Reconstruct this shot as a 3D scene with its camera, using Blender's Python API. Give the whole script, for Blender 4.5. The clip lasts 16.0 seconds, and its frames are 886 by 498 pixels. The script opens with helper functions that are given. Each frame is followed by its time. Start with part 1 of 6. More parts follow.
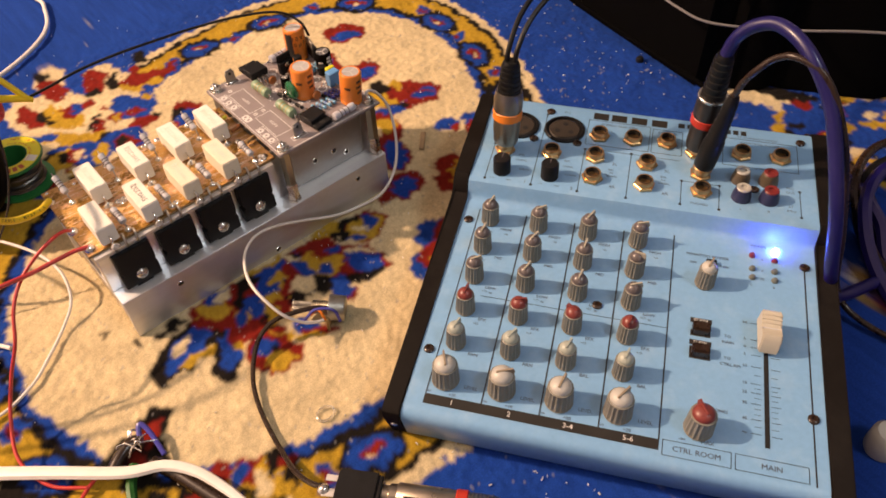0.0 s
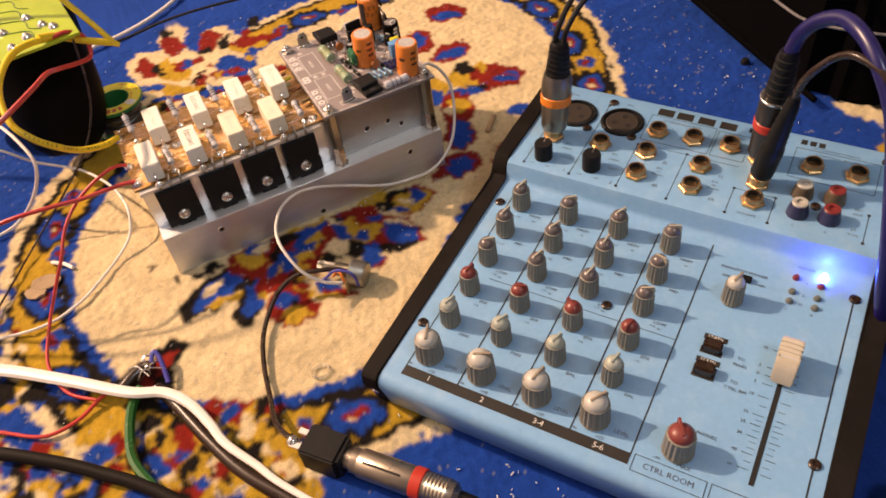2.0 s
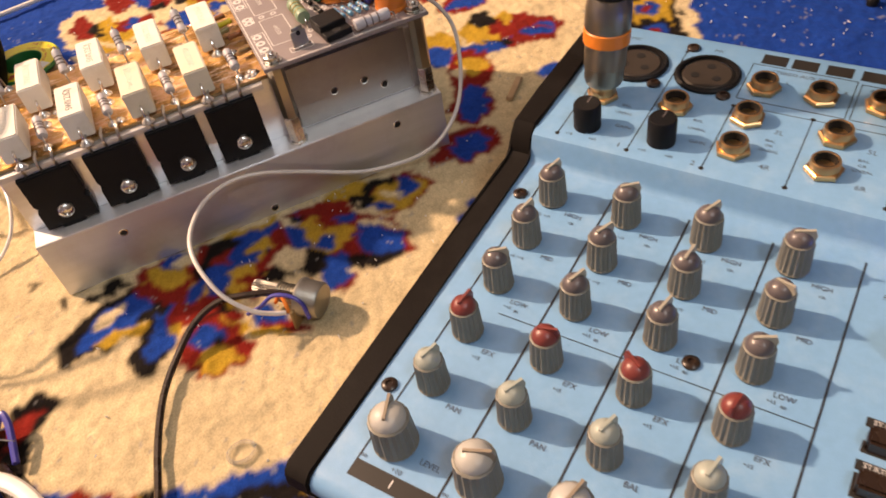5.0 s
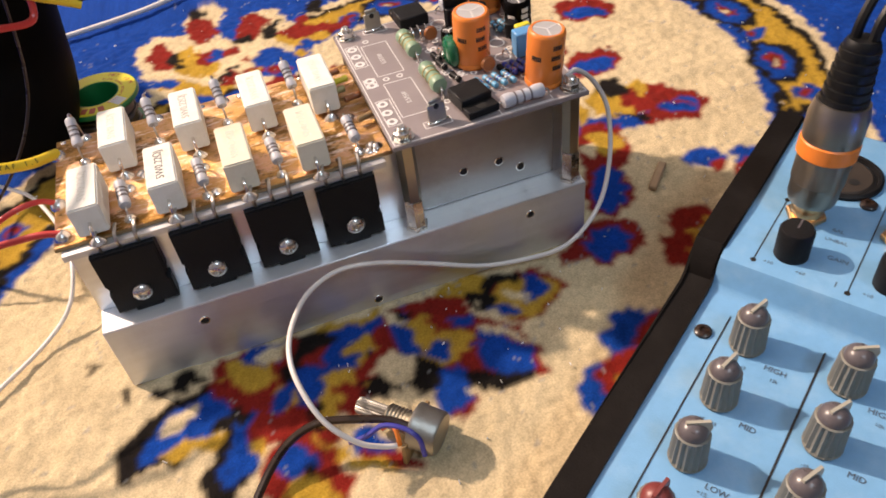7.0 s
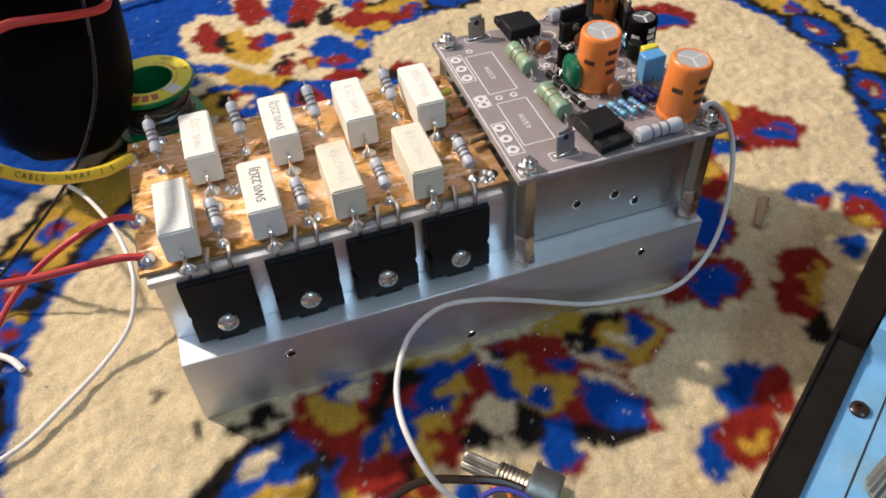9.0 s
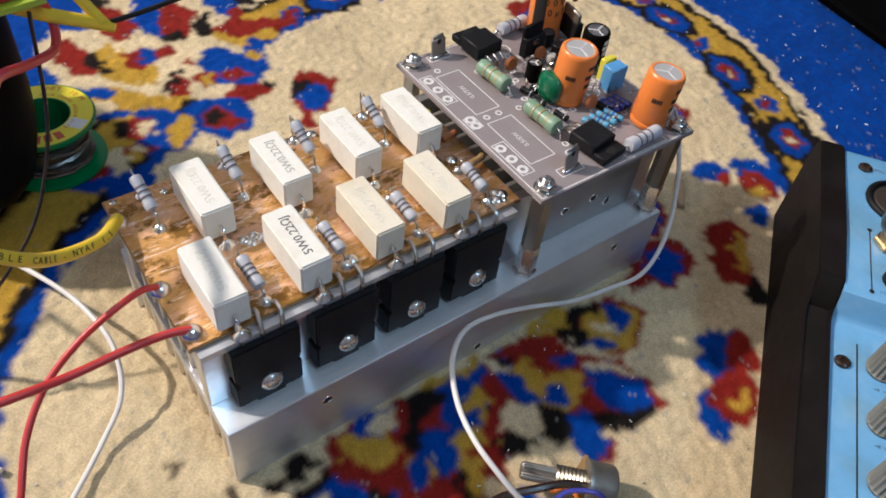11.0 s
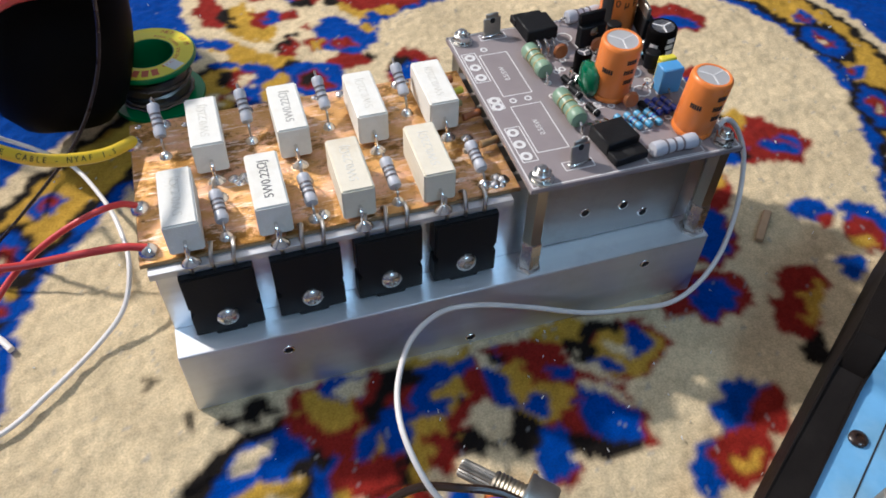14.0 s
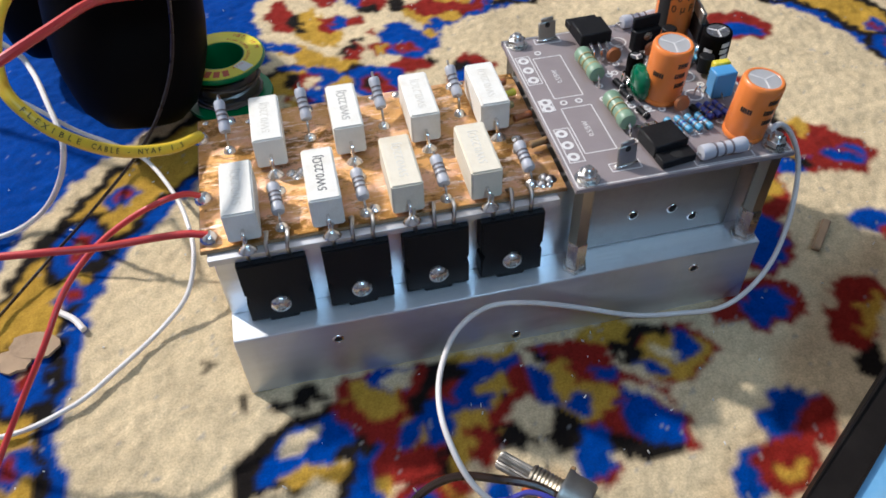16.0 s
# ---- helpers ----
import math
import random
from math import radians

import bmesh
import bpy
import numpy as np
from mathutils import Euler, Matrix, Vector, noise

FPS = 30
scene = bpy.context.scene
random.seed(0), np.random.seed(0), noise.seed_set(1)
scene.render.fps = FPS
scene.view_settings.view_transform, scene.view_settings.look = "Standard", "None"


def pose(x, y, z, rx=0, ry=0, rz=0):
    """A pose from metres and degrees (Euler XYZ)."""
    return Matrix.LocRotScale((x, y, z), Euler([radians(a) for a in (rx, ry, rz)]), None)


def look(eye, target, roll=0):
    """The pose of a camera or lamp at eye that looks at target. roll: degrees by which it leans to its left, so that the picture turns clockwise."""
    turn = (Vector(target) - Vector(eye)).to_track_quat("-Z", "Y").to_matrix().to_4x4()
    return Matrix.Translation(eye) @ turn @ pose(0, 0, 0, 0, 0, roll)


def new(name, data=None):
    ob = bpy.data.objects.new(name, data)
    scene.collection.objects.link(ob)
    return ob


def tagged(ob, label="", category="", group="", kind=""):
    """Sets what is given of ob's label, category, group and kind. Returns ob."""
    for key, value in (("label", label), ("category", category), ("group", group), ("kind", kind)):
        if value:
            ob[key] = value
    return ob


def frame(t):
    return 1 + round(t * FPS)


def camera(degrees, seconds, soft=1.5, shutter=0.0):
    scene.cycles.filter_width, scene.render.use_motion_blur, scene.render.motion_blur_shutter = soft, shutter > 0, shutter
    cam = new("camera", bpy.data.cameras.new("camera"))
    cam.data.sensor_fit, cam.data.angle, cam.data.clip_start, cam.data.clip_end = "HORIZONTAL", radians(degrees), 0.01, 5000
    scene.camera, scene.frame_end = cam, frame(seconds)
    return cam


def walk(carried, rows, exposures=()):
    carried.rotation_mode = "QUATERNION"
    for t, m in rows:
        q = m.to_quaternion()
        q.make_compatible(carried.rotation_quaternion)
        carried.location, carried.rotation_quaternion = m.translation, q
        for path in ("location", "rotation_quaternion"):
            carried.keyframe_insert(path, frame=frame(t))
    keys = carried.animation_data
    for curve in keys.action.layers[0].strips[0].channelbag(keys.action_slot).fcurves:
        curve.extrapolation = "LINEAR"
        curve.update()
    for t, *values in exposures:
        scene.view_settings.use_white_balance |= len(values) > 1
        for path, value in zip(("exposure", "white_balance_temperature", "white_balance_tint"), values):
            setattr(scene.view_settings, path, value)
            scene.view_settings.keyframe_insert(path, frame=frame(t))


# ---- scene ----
cam = camera(59.26, 16.0, 1.7, 0.4)
PATH = [
    (0.0, (-0.02725, -0.28088, 0.31583), (0.14048, -0.07223, 0.01861), -2.959),
    (0.5, (-0.01110, -0.29377, 0.31274), (0.13779, -0.06989, 0.01658), -4.665),
    (1.0, (0.00360, -0.30364, 0.30908), (0.13451, -0.06632, 0.01490), -5.343),
    (1.5, (0.01780, -0.31247, 0.30443), (0.13494, -0.06583, 0.01211), -6.217),
    (2.0, (0.02855, -0.32388, 0.29827), (0.12559, -0.06680, 0.00760), -8.578),
    (2.5, (0.04448, -0.32663, 0.28918), (0.12680, -0.05910, 0.00344), -9.466),
    (3.0, (0.05796, -0.31634, 0.27209), (0.13772, -0.05720, -0.02200), -11.103),
    (3.2, (0.06339, -0.30822, 0.26590), (0.14108, -0.05464, -0.03353), -12.488),
    (5.3, (0.07748, -0.23415, 0.19850), (0.15347, 0.03992, -0.08277), -10.968),
    (5.5, (0.07759, -0.22615, 0.19631), (0.15082, 0.05277, -0.08089), -10.723),
    (6.0, (0.07437, -0.20918, 0.19570), (0.14240, 0.07512, -0.07733), -10.627),
    (6.5, (0.06757, -0.19271, 0.19614), (0.13502, 0.09151, -0.07712), -9.672),
    (7.0, (0.06228, -0.18125, 0.19611), (0.13298, 0.09803, -0.08139), -7.922),
    (7.5, (0.06020, -0.17041, 0.19864), (0.12853, 0.10519, -0.08309), -6.490),
    (8.0, (0.05780, -0.16160, 0.19796), (0.12804, 0.11140, -0.08583), -5.607),
    (8.5, (0.04667, -0.15079, 0.19771), (0.11796, 0.11843, -0.08940), -4.674),
    (8.7, (0.04171, -0.14688, 0.19695), (0.11325, 0.12160, -0.09081), -4.079),
    (10.8, (-0.02053, -0.10599, 0.20919), (0.15184, 0.10305, -0.08507), 7.180),
    (11.0, (-0.02588, -0.10126, 0.20908), (0.15239, 0.10120, -0.08627), 7.979),
    (11.5, (-0.03091, -0.09505, 0.20946), (0.16201, 0.09891, -0.08237), 9.671),
    (12.0, (-0.02308, -0.10374, 0.20465), (0.15388, 0.11543, -0.07934), 6.964),
    (12.5, (-0.00388, -0.11632, 0.19876), (0.14417, 0.11663, -0.09075), 3.743),
    (13.0, (0.01004, -0.12341, 0.19799), (0.13169, 0.11886, -0.09613), 2.751),
    (13.5, (0.02108, -0.12780, 0.19959), (0.12997, 0.11946, -0.09537), 4.108),
    (14.0, (0.02910, -0.13165, 0.20090), (0.11486, 0.12200, -0.09627), 1.694),
    (14.5, (0.03282, -0.13473, 0.20224), (0.10842, 0.12855, -0.08926), 0.558),
    (15.0, (0.03435, -0.13621, 0.20225), (0.09592, 0.12745, -0.09218), -0.987),
    (15.5, (0.03358, -0.13839, 0.20354), (0.09097, 0.12617, -0.09093), -1.238),
    (16.0, (0.03307, -0.13956, 0.20269), (0.08616, 0.12655, -0.09119), -2.054),
]
walk(cam, [(t, look(eye, target, roll)) for t, eye, target, roll in PATH], [(0.0, -0.15, 9000, 31), (3.0, 0.0, 9000, 31), (5.5, 0.05, 8800, 29), (7.0, 0.04, 6900, 21), (8.5, -0.12, 6100, 12), (11.0, -0.32, 5700, 11), (16.0, -0.24, 5350, 10)])

# ---- light: a warm bare bulb behind and to the left, a cool ceiling lamp overhead and in front ----
world = bpy.data.worlds.new("room_air")
scene.world = world
world.use_nodes = True
world.node_tree.nodes["Background"].inputs["Color"].default_value = (0.9, 0.95, 1.0, 1)
world.node_tree.nodes["Background"].inputs["Strength"].default_value = 0.012

bulb = bpy.data.lights.new("bulb_light", "POINT")
bulb.energy, bulb.shadow_soft_size, bulb.color = 310, 0.04, (1.0, 0.84, 0.665)
new("bulb_light", bulb).matrix_world = pose(-1.16, 1.24, 1.55)
tube_lamp = bpy.data.lights.new("ceiling_light", "AREA")
tube_lamp.shape, tube_lamp.size, tube_lamp.energy, tube_lamp.color = "DISK", 0.6, 25, (0.58, 0.83, 1.0)
new("ceiling_light", tube_lamp).matrix_world = look((0.46, -1.6, 2.40), (0.1, 0, 0))


# ---- materials ----
def rgb(c):
    return (c[0], c[1], c[2], 1)


def material(name, base, rough=0.5, metal=0.0, vary=0.25, scale=120.0, bump=0.15, bump_scale=900.0, stretch=(1, 1, 1), dirt=None, dirt_amount=0.35, dirt_scale=35.0, coat=0.0, transmission=0.0, spec=0.5):
    """A surface with fine grain, broad uneven wear and a little relief."""
    m = bpy.data.materials.new(name)
    m.use_nodes = True
    nt = m.node_tree
    n, ln = nt.nodes, nt.links
    b = n["Principled BSDF"]
    b.inputs["Metallic"].default_value = metal
    b.inputs["Specular IOR Level"].default_value = spec
    b.inputs["Coat Weight"].default_value = coat
    b.inputs["Transmission Weight"].default_value = transmission
    tc = n.new("ShaderNodeTexCoord")
    mp = n.new("ShaderNodeMapping")
    mp.inputs["Scale"].default_value = stretch
    ln.new(tc.outputs["Object"], mp.inputs["Vector"])
    grain = n.new("ShaderNodeTexNoise")
    grain.inputs["Scale"].default_value = scale
    grain.inputs["Detail"].default_value = 6
    ln.new(mp.outputs["Vector"], grain.inputs["Vector"])
    mix = n.new("ShaderNodeMix")
    mix.data_type = "RGBA"
    mix.inputs["A"].default_value = rgb([v * (1 - vary) for v in base])
    mix.inputs["B"].default_value = rgb([min(1, v * (1 + vary)) for v in base])
    ln.new(grain.outputs["Fac"], mix.inputs["Factor"])
    last = mix.outputs["Result"]
    if dirt:
        wear = n.new("ShaderNodeTexNoise")
        wear.inputs["Scale"].default_value = dirt_scale
        wear.inputs["Detail"].default_value = 8
        wear.inputs["Roughness"].default_value = 0.7
        ln.new(tc.outputs["Object"], wear.inputs["Vector"])
        ramp = n.new("ShaderNodeMapRange")
        ramp.inputs["From Min"].default_value, ramp.inputs["From Max"].default_value = 0.5, 0.78
        ramp.inputs["To Max"].default_value = dirt_amount * 2
        ln.new(wear.outputs["Fac"], ramp.inputs["Value"])
        over = n.new("ShaderNodeMix")
        over.data_type = "RGBA"
        over.inputs["B"].default_value = rgb(dirt)
        ln.new(ramp.outputs["Result"], over.inputs["Factor"])
        ln.new(last, over.inputs["A"])
        last = over.outputs["Result"]
    ln.new(last, b.inputs["Base Color"])
    rr = n.new("ShaderNodeMapRange")
    rr.inputs["To Min"].default_value, rr.inputs["To Max"].default_value = max(0.02, rough - 0.1), min(1, rough + 0.1)
    ln.new(grain.outputs["Fac"], rr.inputs["Value"])
    ln.new(rr.outputs["Result"], b.inputs["Roughness"])
    if bump:
        fine = n.new("ShaderNodeTexNoise")
        fine.inputs["Scale"].default_value = bump_scale
        fine.inputs["Detail"].default_value = 4
        ln.new(mp.outputs["Vector"], fine.inputs["Vector"])
        bm_ = n.new("ShaderNodeBump")
        bm_.inputs["Strength"].default_value = bump
        bm_.inputs["Distance"].default_value = 0.0004
        ln.new(fine.outputs["Fac"], bm_.inputs["Height"])
        ln.new(bm_.outputs["Normal"], b.inputs["Normal"])
    return m


def glow(name, colour, strength):
    m = bpy.data.materials.new(name)
    m.use_nodes = True
    b = m.node_tree.nodes["Principled BSDF"]
    b.inputs["Base Color"].default_value = rgb(colour)
    b.inputs["Emission Color"].default_value = rgb(colour)
    b.inputs["Emission Strength"].default_value = strength
    return m


def fluxed_copper():
    """Hand-scrubbed copper: long scratches with pink-white glints painted in, pale tinned streaks and brown pools of
    flux.
    """
    m = bpy.data.materials.new("fluxed_copper")
    m.use_nodes = True
    n, ln = m.node_tree.nodes, m.node_tree.links
    b = n["Principled BSDF"]
    tc = n.new("ShaderNodeTexCoord")

    def cloud(scale, stretch, detail=6, rough=0.6, shift=0.0):
        mp = n.new("ShaderNodeMapping")
        mp.inputs["Scale"].default_value = stretch
        mp.inputs["Rotation"].default_value = (0, 0, radians(4))
        mp.inputs["Location"].default_value = (shift, shift, 0)
        ln.new(tc.outputs["Object"], mp.inputs["Vector"])
        t = n.new("ShaderNodeTexNoise")
        t.inputs["Scale"].default_value, t.inputs["Detail"].default_value, t.inputs["Roughness"].default_value = scale, detail, rough
        ln.new(mp.outputs["Vector"], t.inputs["Vector"])
        return t.outputs["Fac"]

    def blend(fac, lo, hi, a, colour):
        r = n.new("ShaderNodeMapRange")
        r.inputs["From Min"].default_value, r.inputs["From Max"].default_value = lo, hi
        ln.new(fac, r.inputs["Value"])
        mix = n.new("ShaderNodeMix")
        mix.data_type = "RGBA"
        ln.new(r.outputs["Result"], mix.inputs["Factor"])
        ln.new(a, mix.inputs["A"])
        mix.inputs["B"].default_value = rgb(colour)
        return mix.outputs["Result"]

    base = n.new("ShaderNodeRGB")
    base.outputs[0].default_value = rgb((0.66, 0.375, 0.13))
    scratch = cloud(330, (0.26, 1.4, 1), 6, 0.78)
    c = blend(cloud(95, (0.7, 1.1, 1), 5, 0.7, 0.3), 0.46, 0.60, base.outputs[0], (0.82, 0.51, 0.33))
    c = blend(cloud(75, (0.8, 1.1, 1), 8, 0.75, 1.9), 0.52, 0.57, c, (0.27, 0.14, 0.03))
    c = blend(cloud(300, (0.5, 1.2, 1), 7, 0.8, 0.7), 0.57, 0.64, c, (0.18, 0.08, 0.02))
    # glints along the scratches, painted as a near-white pink
    c = blend(scratch, 0.55, 0.62, c, (0.98, 0.80, 0.68))
    ln.new(c, b.inputs["Base Color"])
    b.inputs["Metallic"].default_value = 0.92
    rr = n.new("ShaderNodeMapRange")
    rr.inputs["To Min"].default_value, rr.inputs["To Max"].default_value = 0.62, 0.10
    ln.new(scratch, rr.inputs["Value"])
    ln.new(rr.outputs["Result"], b.inputs["Roughness"])
    bp = n.new("ShaderNodeBump")
    bp.inputs["Strength"].default_value, bp.inputs["Distance"].default_value = 1.0, 0.0006
    ln.new(scratch, bp.inputs["Height"])
    ln.new(bp.outputs["Normal"], b.inputs["Normal"])
    return m


COPPER = fluxed_copper()
ALU = material("brushed_aluminium", (0.70, 0.72, 0.76), 0.44, 0.8, 0.12, 260, 0.3, 700, (0.05, 1, 1), (0.42, 0.41, 0.40), 0.18, 60)
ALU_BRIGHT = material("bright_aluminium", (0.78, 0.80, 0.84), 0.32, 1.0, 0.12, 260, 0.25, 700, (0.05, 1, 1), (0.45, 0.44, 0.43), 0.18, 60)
# Paler, bluish copy of the aluminium; the ledge's lamp glare is put into colour.
ALU_LEDGE_LIT = material("lit_ledge_aluminium", (0.90, 0.93, 0.97), 0.42, 0.6, 0.08, 300, 0.3, 900, (0.08, 1, 1), (0.55, 0.56, 0.58), 0.2, 70)
# Tarnished metal, its colour darkened further for shade under the driver board.
ALU_DULL = material("tarnished_shaded_aluminium", (0.40, 0.385, 0.37), 0.46, 1.0, 0.15, 160, 0.25, 600, (0.1, 1, 1), (0.24, 0.22, 0.20), 0.3, 45)
ALU_DARK = material("fin_aluminium", (0.76, 0.73, 0.68), 0.5, 1.0, 0.2, 200, 0.2, 500, (0.1, 1, 1))
PHENOLIC = material("brown_phenolic", (0.28, 0.17, 0.07), 0.45, 0, 0.3, 180)
CEMENT = material("white_cement", (0.80, 0.78, 0.71), 0.75, 0, 0.06, 400, 0.25, 1500, dirt=(0.60, 0.52, 0.38), dirt_amount=0.26, dirt_scale=90)
CEMENT_AGED = material("yellowed_cement", (0.76, 0.70, 0.56), 0.75, 0, 0.08, 400, 0.25, 1500, dirt=(0.58, 0.47, 0.30), dirt_amount=0.3, dirt_scale=80)
BLACK = material("black_epoxy", (0.009, 0.009, 0.010), 0.5, 0, 0.3, 300, 0.2, 1600, dirt=(0.035, 0.035, 0.033), dirt_amount=0.16, spec=0.18)
RUBBER = material("black_pvc", (0.006, 0.006, 0.006), 0.42, 0, 0.3, 200, 0.1, spec=0.3)
LEAD = material("dull_tinned_lead", (0.52, 0.50, 0.47), 0.36, 1.0, 0.2, 300)
TIN = material("solder", (0.78, 0.76, 0.72), 0.2, 1.0, 0.15, 500, 0.3, 1200)
DULL_STEEL = material("dull_pressed_steel", (0.38, 0.36, 0.32), 0.45, 0.9, 0.25, 160, 0.2, 900, dirt=(0.25, 0.22, 0.17), dirt_amount=0.3, dirt_scale=140)
STEEL = material("zinc_steel", (0.66, 0.65, 0.62), 0.26, 1.0, 0.12, 300)
BRASS = material("gilt_brass", (0.68, 0.40, 0.19), 0.34, 1.0, 0.15, 300)
POST = material("tarnished_post", (0.42, 0.38, 0.30), 0.34, 1.0, 0.25, 150, stretch=(1, 1, 0.2))
RES_GREY = material("grey_resistor", (0.48, 0.49, 0.53), 0.4, 0, 0.12, 300)
RES_GREEN = material("green_resistor", (0.20, 0.31, 0.21), 0.4, 0, 0.25, 160, dirt=(0.38, 0.38, 0.22), dirt_amount=0.4, dirt_scale=120)
RES_BLUE = material("blue_resistor", (0.10, 0.33, 0.52), 0.35, 0, 0.2, 300)
RES_NAVY = material("navy_resistor", (0.03, 0.05, 0.30), 0.35, 0, 0.2, 300)
BAND_DARK = material("dark_band", (0.15, 0.13, 0.135), 0.4, bump=0)
BAND_GOLD = material("gold_band", (0.36, 0.30, 0.12), 0.4, bump=0)
PCB = material("grey_circuit_board", (0.275, 0.235, 0.235), 0.33, 0, 0.14, 140, 0.1, dirt=(0.30, 0.26, 0.25), dirt_amount=0.25)
PRINT = material("white_print", (0.72, 0.70, 0.68), 0.5, 0, 0.08, 400, 0)
ORANGE = material("orange_sleeve", (0.80, 0.23, 0.04), 0.30, 0, 0.10, 120, 0.05, dirt=(0.62, 0.13, 0.02), dirt_amount=0.2)
CAN_TOP = material("capacitor_top", (0.62, 0.61, 0.60), 0.5, 0.5, 0.1, 300)
LEGEND_INK = material("thin_panel_ink", (0.075, 0.10, 0.135), 0.5, 0, 0.3, 900, 0)
INK = material("black_ink", (0.02, 0.018, 0.016), 0.5, bump=0)
GREEN_FILM = material("green_film", (0.005, 0.12, 0.05), 0.16, 0, 0.2, 200, coat=0.5)
BOX_BLUE = material("light_blue_box", (0.10, 0.32, 0.62), 0.35, 0, 0.1, 200)
YELLOW_TAPE = material("yellow_tape", (0.70, 0.60, 0.04), 0.4, 0, 0.1, 200)
BROWN = material("brown_disc", (0.30, 0.10, 0.03), 0.4, 0, 0.2, 200)
WHITE_WIRE = material("white_pvc", (0.78, 0.74, 0.70), 0.42, 0, 0.08, 150, 0.08, dirt=(0.50, 0.42, 0.35), dirt_amount=0.2)
RED_WIRE = material("red_pvc", (0.55, 0.042, 0.038), 0.36, 0, 0.15, 150, 0.05)
YELLOW_WIRE = material("yellow_pvc", (0.80, 0.57, 0.03), 0.40, 0, 0.12, 150, 0.05, dirt=(0.45, 0.30, 0.04), dirt_amount=0.2)
GREEN_WIRE = material("green_pvc", (0.012, 0.10, 0.022), 0.25, 0, 0.15, 150, 0.05)
BLUE_WIRE = material("blue_pvc", (0.05, 0.05, 0.32), 0.35, 0, 0.15, 150, 0.05)
BLUE_CABLE = material("translucent_blue_pvc", (0.009, 0.007, 0.085), 0.34, 0, 0.2, 120, 0.05, coat=0.12)
BROWN_CABLE = material("dark_brown_cable", (0.026, 0.014, 0.009), 0.28, 0, 0.3, 150, 0.05, spec=0.45)
GREY_WIRE = material("grey_wire", (0.20, 0.19, 0.19), 0.4, 0.2, 0.2, 150)
PANEL = material("light_blue_paint", (0.165, 0.385, 0.63), 0.33, 0, 0.09, 420, 0.16, 2200, dirt=(0.30, 0.50, 0.68), dirt_amount=0.3, dirt_scale=70, coat=0.15)
CHEEK = material("black_cheek", (0.010, 0.008, 0.007), 0.6, 0, 0.3, 300, 0.3, 1800, dirt=(0.05, 0.045, 0.04), dirt_amount=0.10, dirt_scale=50, spec=0.09)
KNOB = material("grey_olive_knob", (0.18, 0.175, 0.148), 0.45, 0, 0.12, 300, 0.1, dirt=(0.26, 0.25, 0.22), dirt_amount=0.25)
FIN_PALE = material("pale_olive_fin", (0.36, 0.34, 0.28), 0.42, 0, 0.12, 300)
FIN_TAN = material("tan_fin", (0.26, 0.21, 0.155), 0.42, 0, 0.12, 300)
CAP_GREY = material("grey_cap", (0.11, 0.095, 0.10), 0.3, 0, 0.12, 300)
CAP_WHITE = material("white_cap", (0.43, 0.43, 0.40), 0.38, 0, 0.08, 300)
CAP_PALE = material("pale_green_cap", (0.33, 0.37, 0.33), 0.38, 0, 0.1, 300)
CAP_RED = material("dull_red_cap", (0.20, 0.04, 0.035), 0.38, 0, 0.12, 300)
FADER = material("ivory_fader", (0.50, 0.46, 0.375), 0.4, 0, 0.06, 300)
PLUG_DARK = material("dark_plug", (0.075, 0.065, 0.06), 0.34, 0.8, 0.2, 120)
PLUG_GREY = material("gunmetal_plug", (0.30, 0.265, 0.215), 0.32, 0.9, 0.2, 120)
RING_ORANGE = material("orange_ring", (0.80, 0.22, 0.03), 0.4, 0, 0.1, 200)
RING_RED = material("red_ring", (0.48, 0.035, 0.02), 0.4, 0, 0.1, 200)
SPOOL = material("green_spool", (0.0, 0.17, 0.045), 0.32, 0, 0.15, 100, 0.05)
LABEL_YELLOW = material("yellow_label", (0.80, 0.66, 0.02), 0.45, 0, 0.06, 200, 0.02)
LABEL_RED = material("red_print", (0.55, 0.08, 0.02), 0.5, bump=0)
SOLDER_WIRE = material("dull_solder_wire", (0.17, 0.16, 0.145), 0.38, 1.0, 0.2, 300)
GREEN_BOARD = material("yellow_green_board", (0.34, 0.46, 0.03), 0.35, 0, 0.2, 60, 0.05, dirt=(0.20, 0.33, 0.02), dirt_amount=0.4)
CAN_BLACK = material("black_can_sleeve", (0.004, 0.0035, 0.0035), 0.5, 0, 0.2, 100, 0.03, spec=0.04)
CARD = material("torn_card", (0.36, 0.25, 0.15), 0.85, 0, 0.25, 150, 0.5, dirt=(0.16, 0.10, 0.06), dirt_amount=0.4, dirt_scale=120)
WOOD = material("wood_splinter", (0.42, 0.28, 0.16), 0.8, 0, 0.2, 300, 0.3, stretch=(1, 0.2, 1))
# Grey of the unseen room, set by how much light it should bounce.
PLASTER = material("room_plaster", (0.33, 0.34, 0.36), 0.85, 0, 0.06, 6, 0.1, 60)
CLEAR = material("clear_plastic", (0.85, 0.85, 0.82), 0.1, 0, 0.02, 100, 0, transmission=0.9)
CASE = material("black_case_vinyl", (0.0012, 0.0012, 0.0015), 0.95, 0, 0.3, 120, 0.4, 900, spec=0.05)
FLAKE = material("pale_flakes", (0.75, 0.74, 0.72), 0.4, 0.3, 0.1, 300, 0)
LED_BLUE = glow("blue_led_glow", (0.01, 0.10, 1.0), 260)
LED_OFF = material("unlit_led", (0.12, 0.14, 0.13), 0.3)
LED_RED_OFF = material("unlit_red_led", (0.20, 0.03, 0.06), 0.3)
RCA_RED = material("red_socket_core", (0.20, 0.025, 0.025), 0.4)
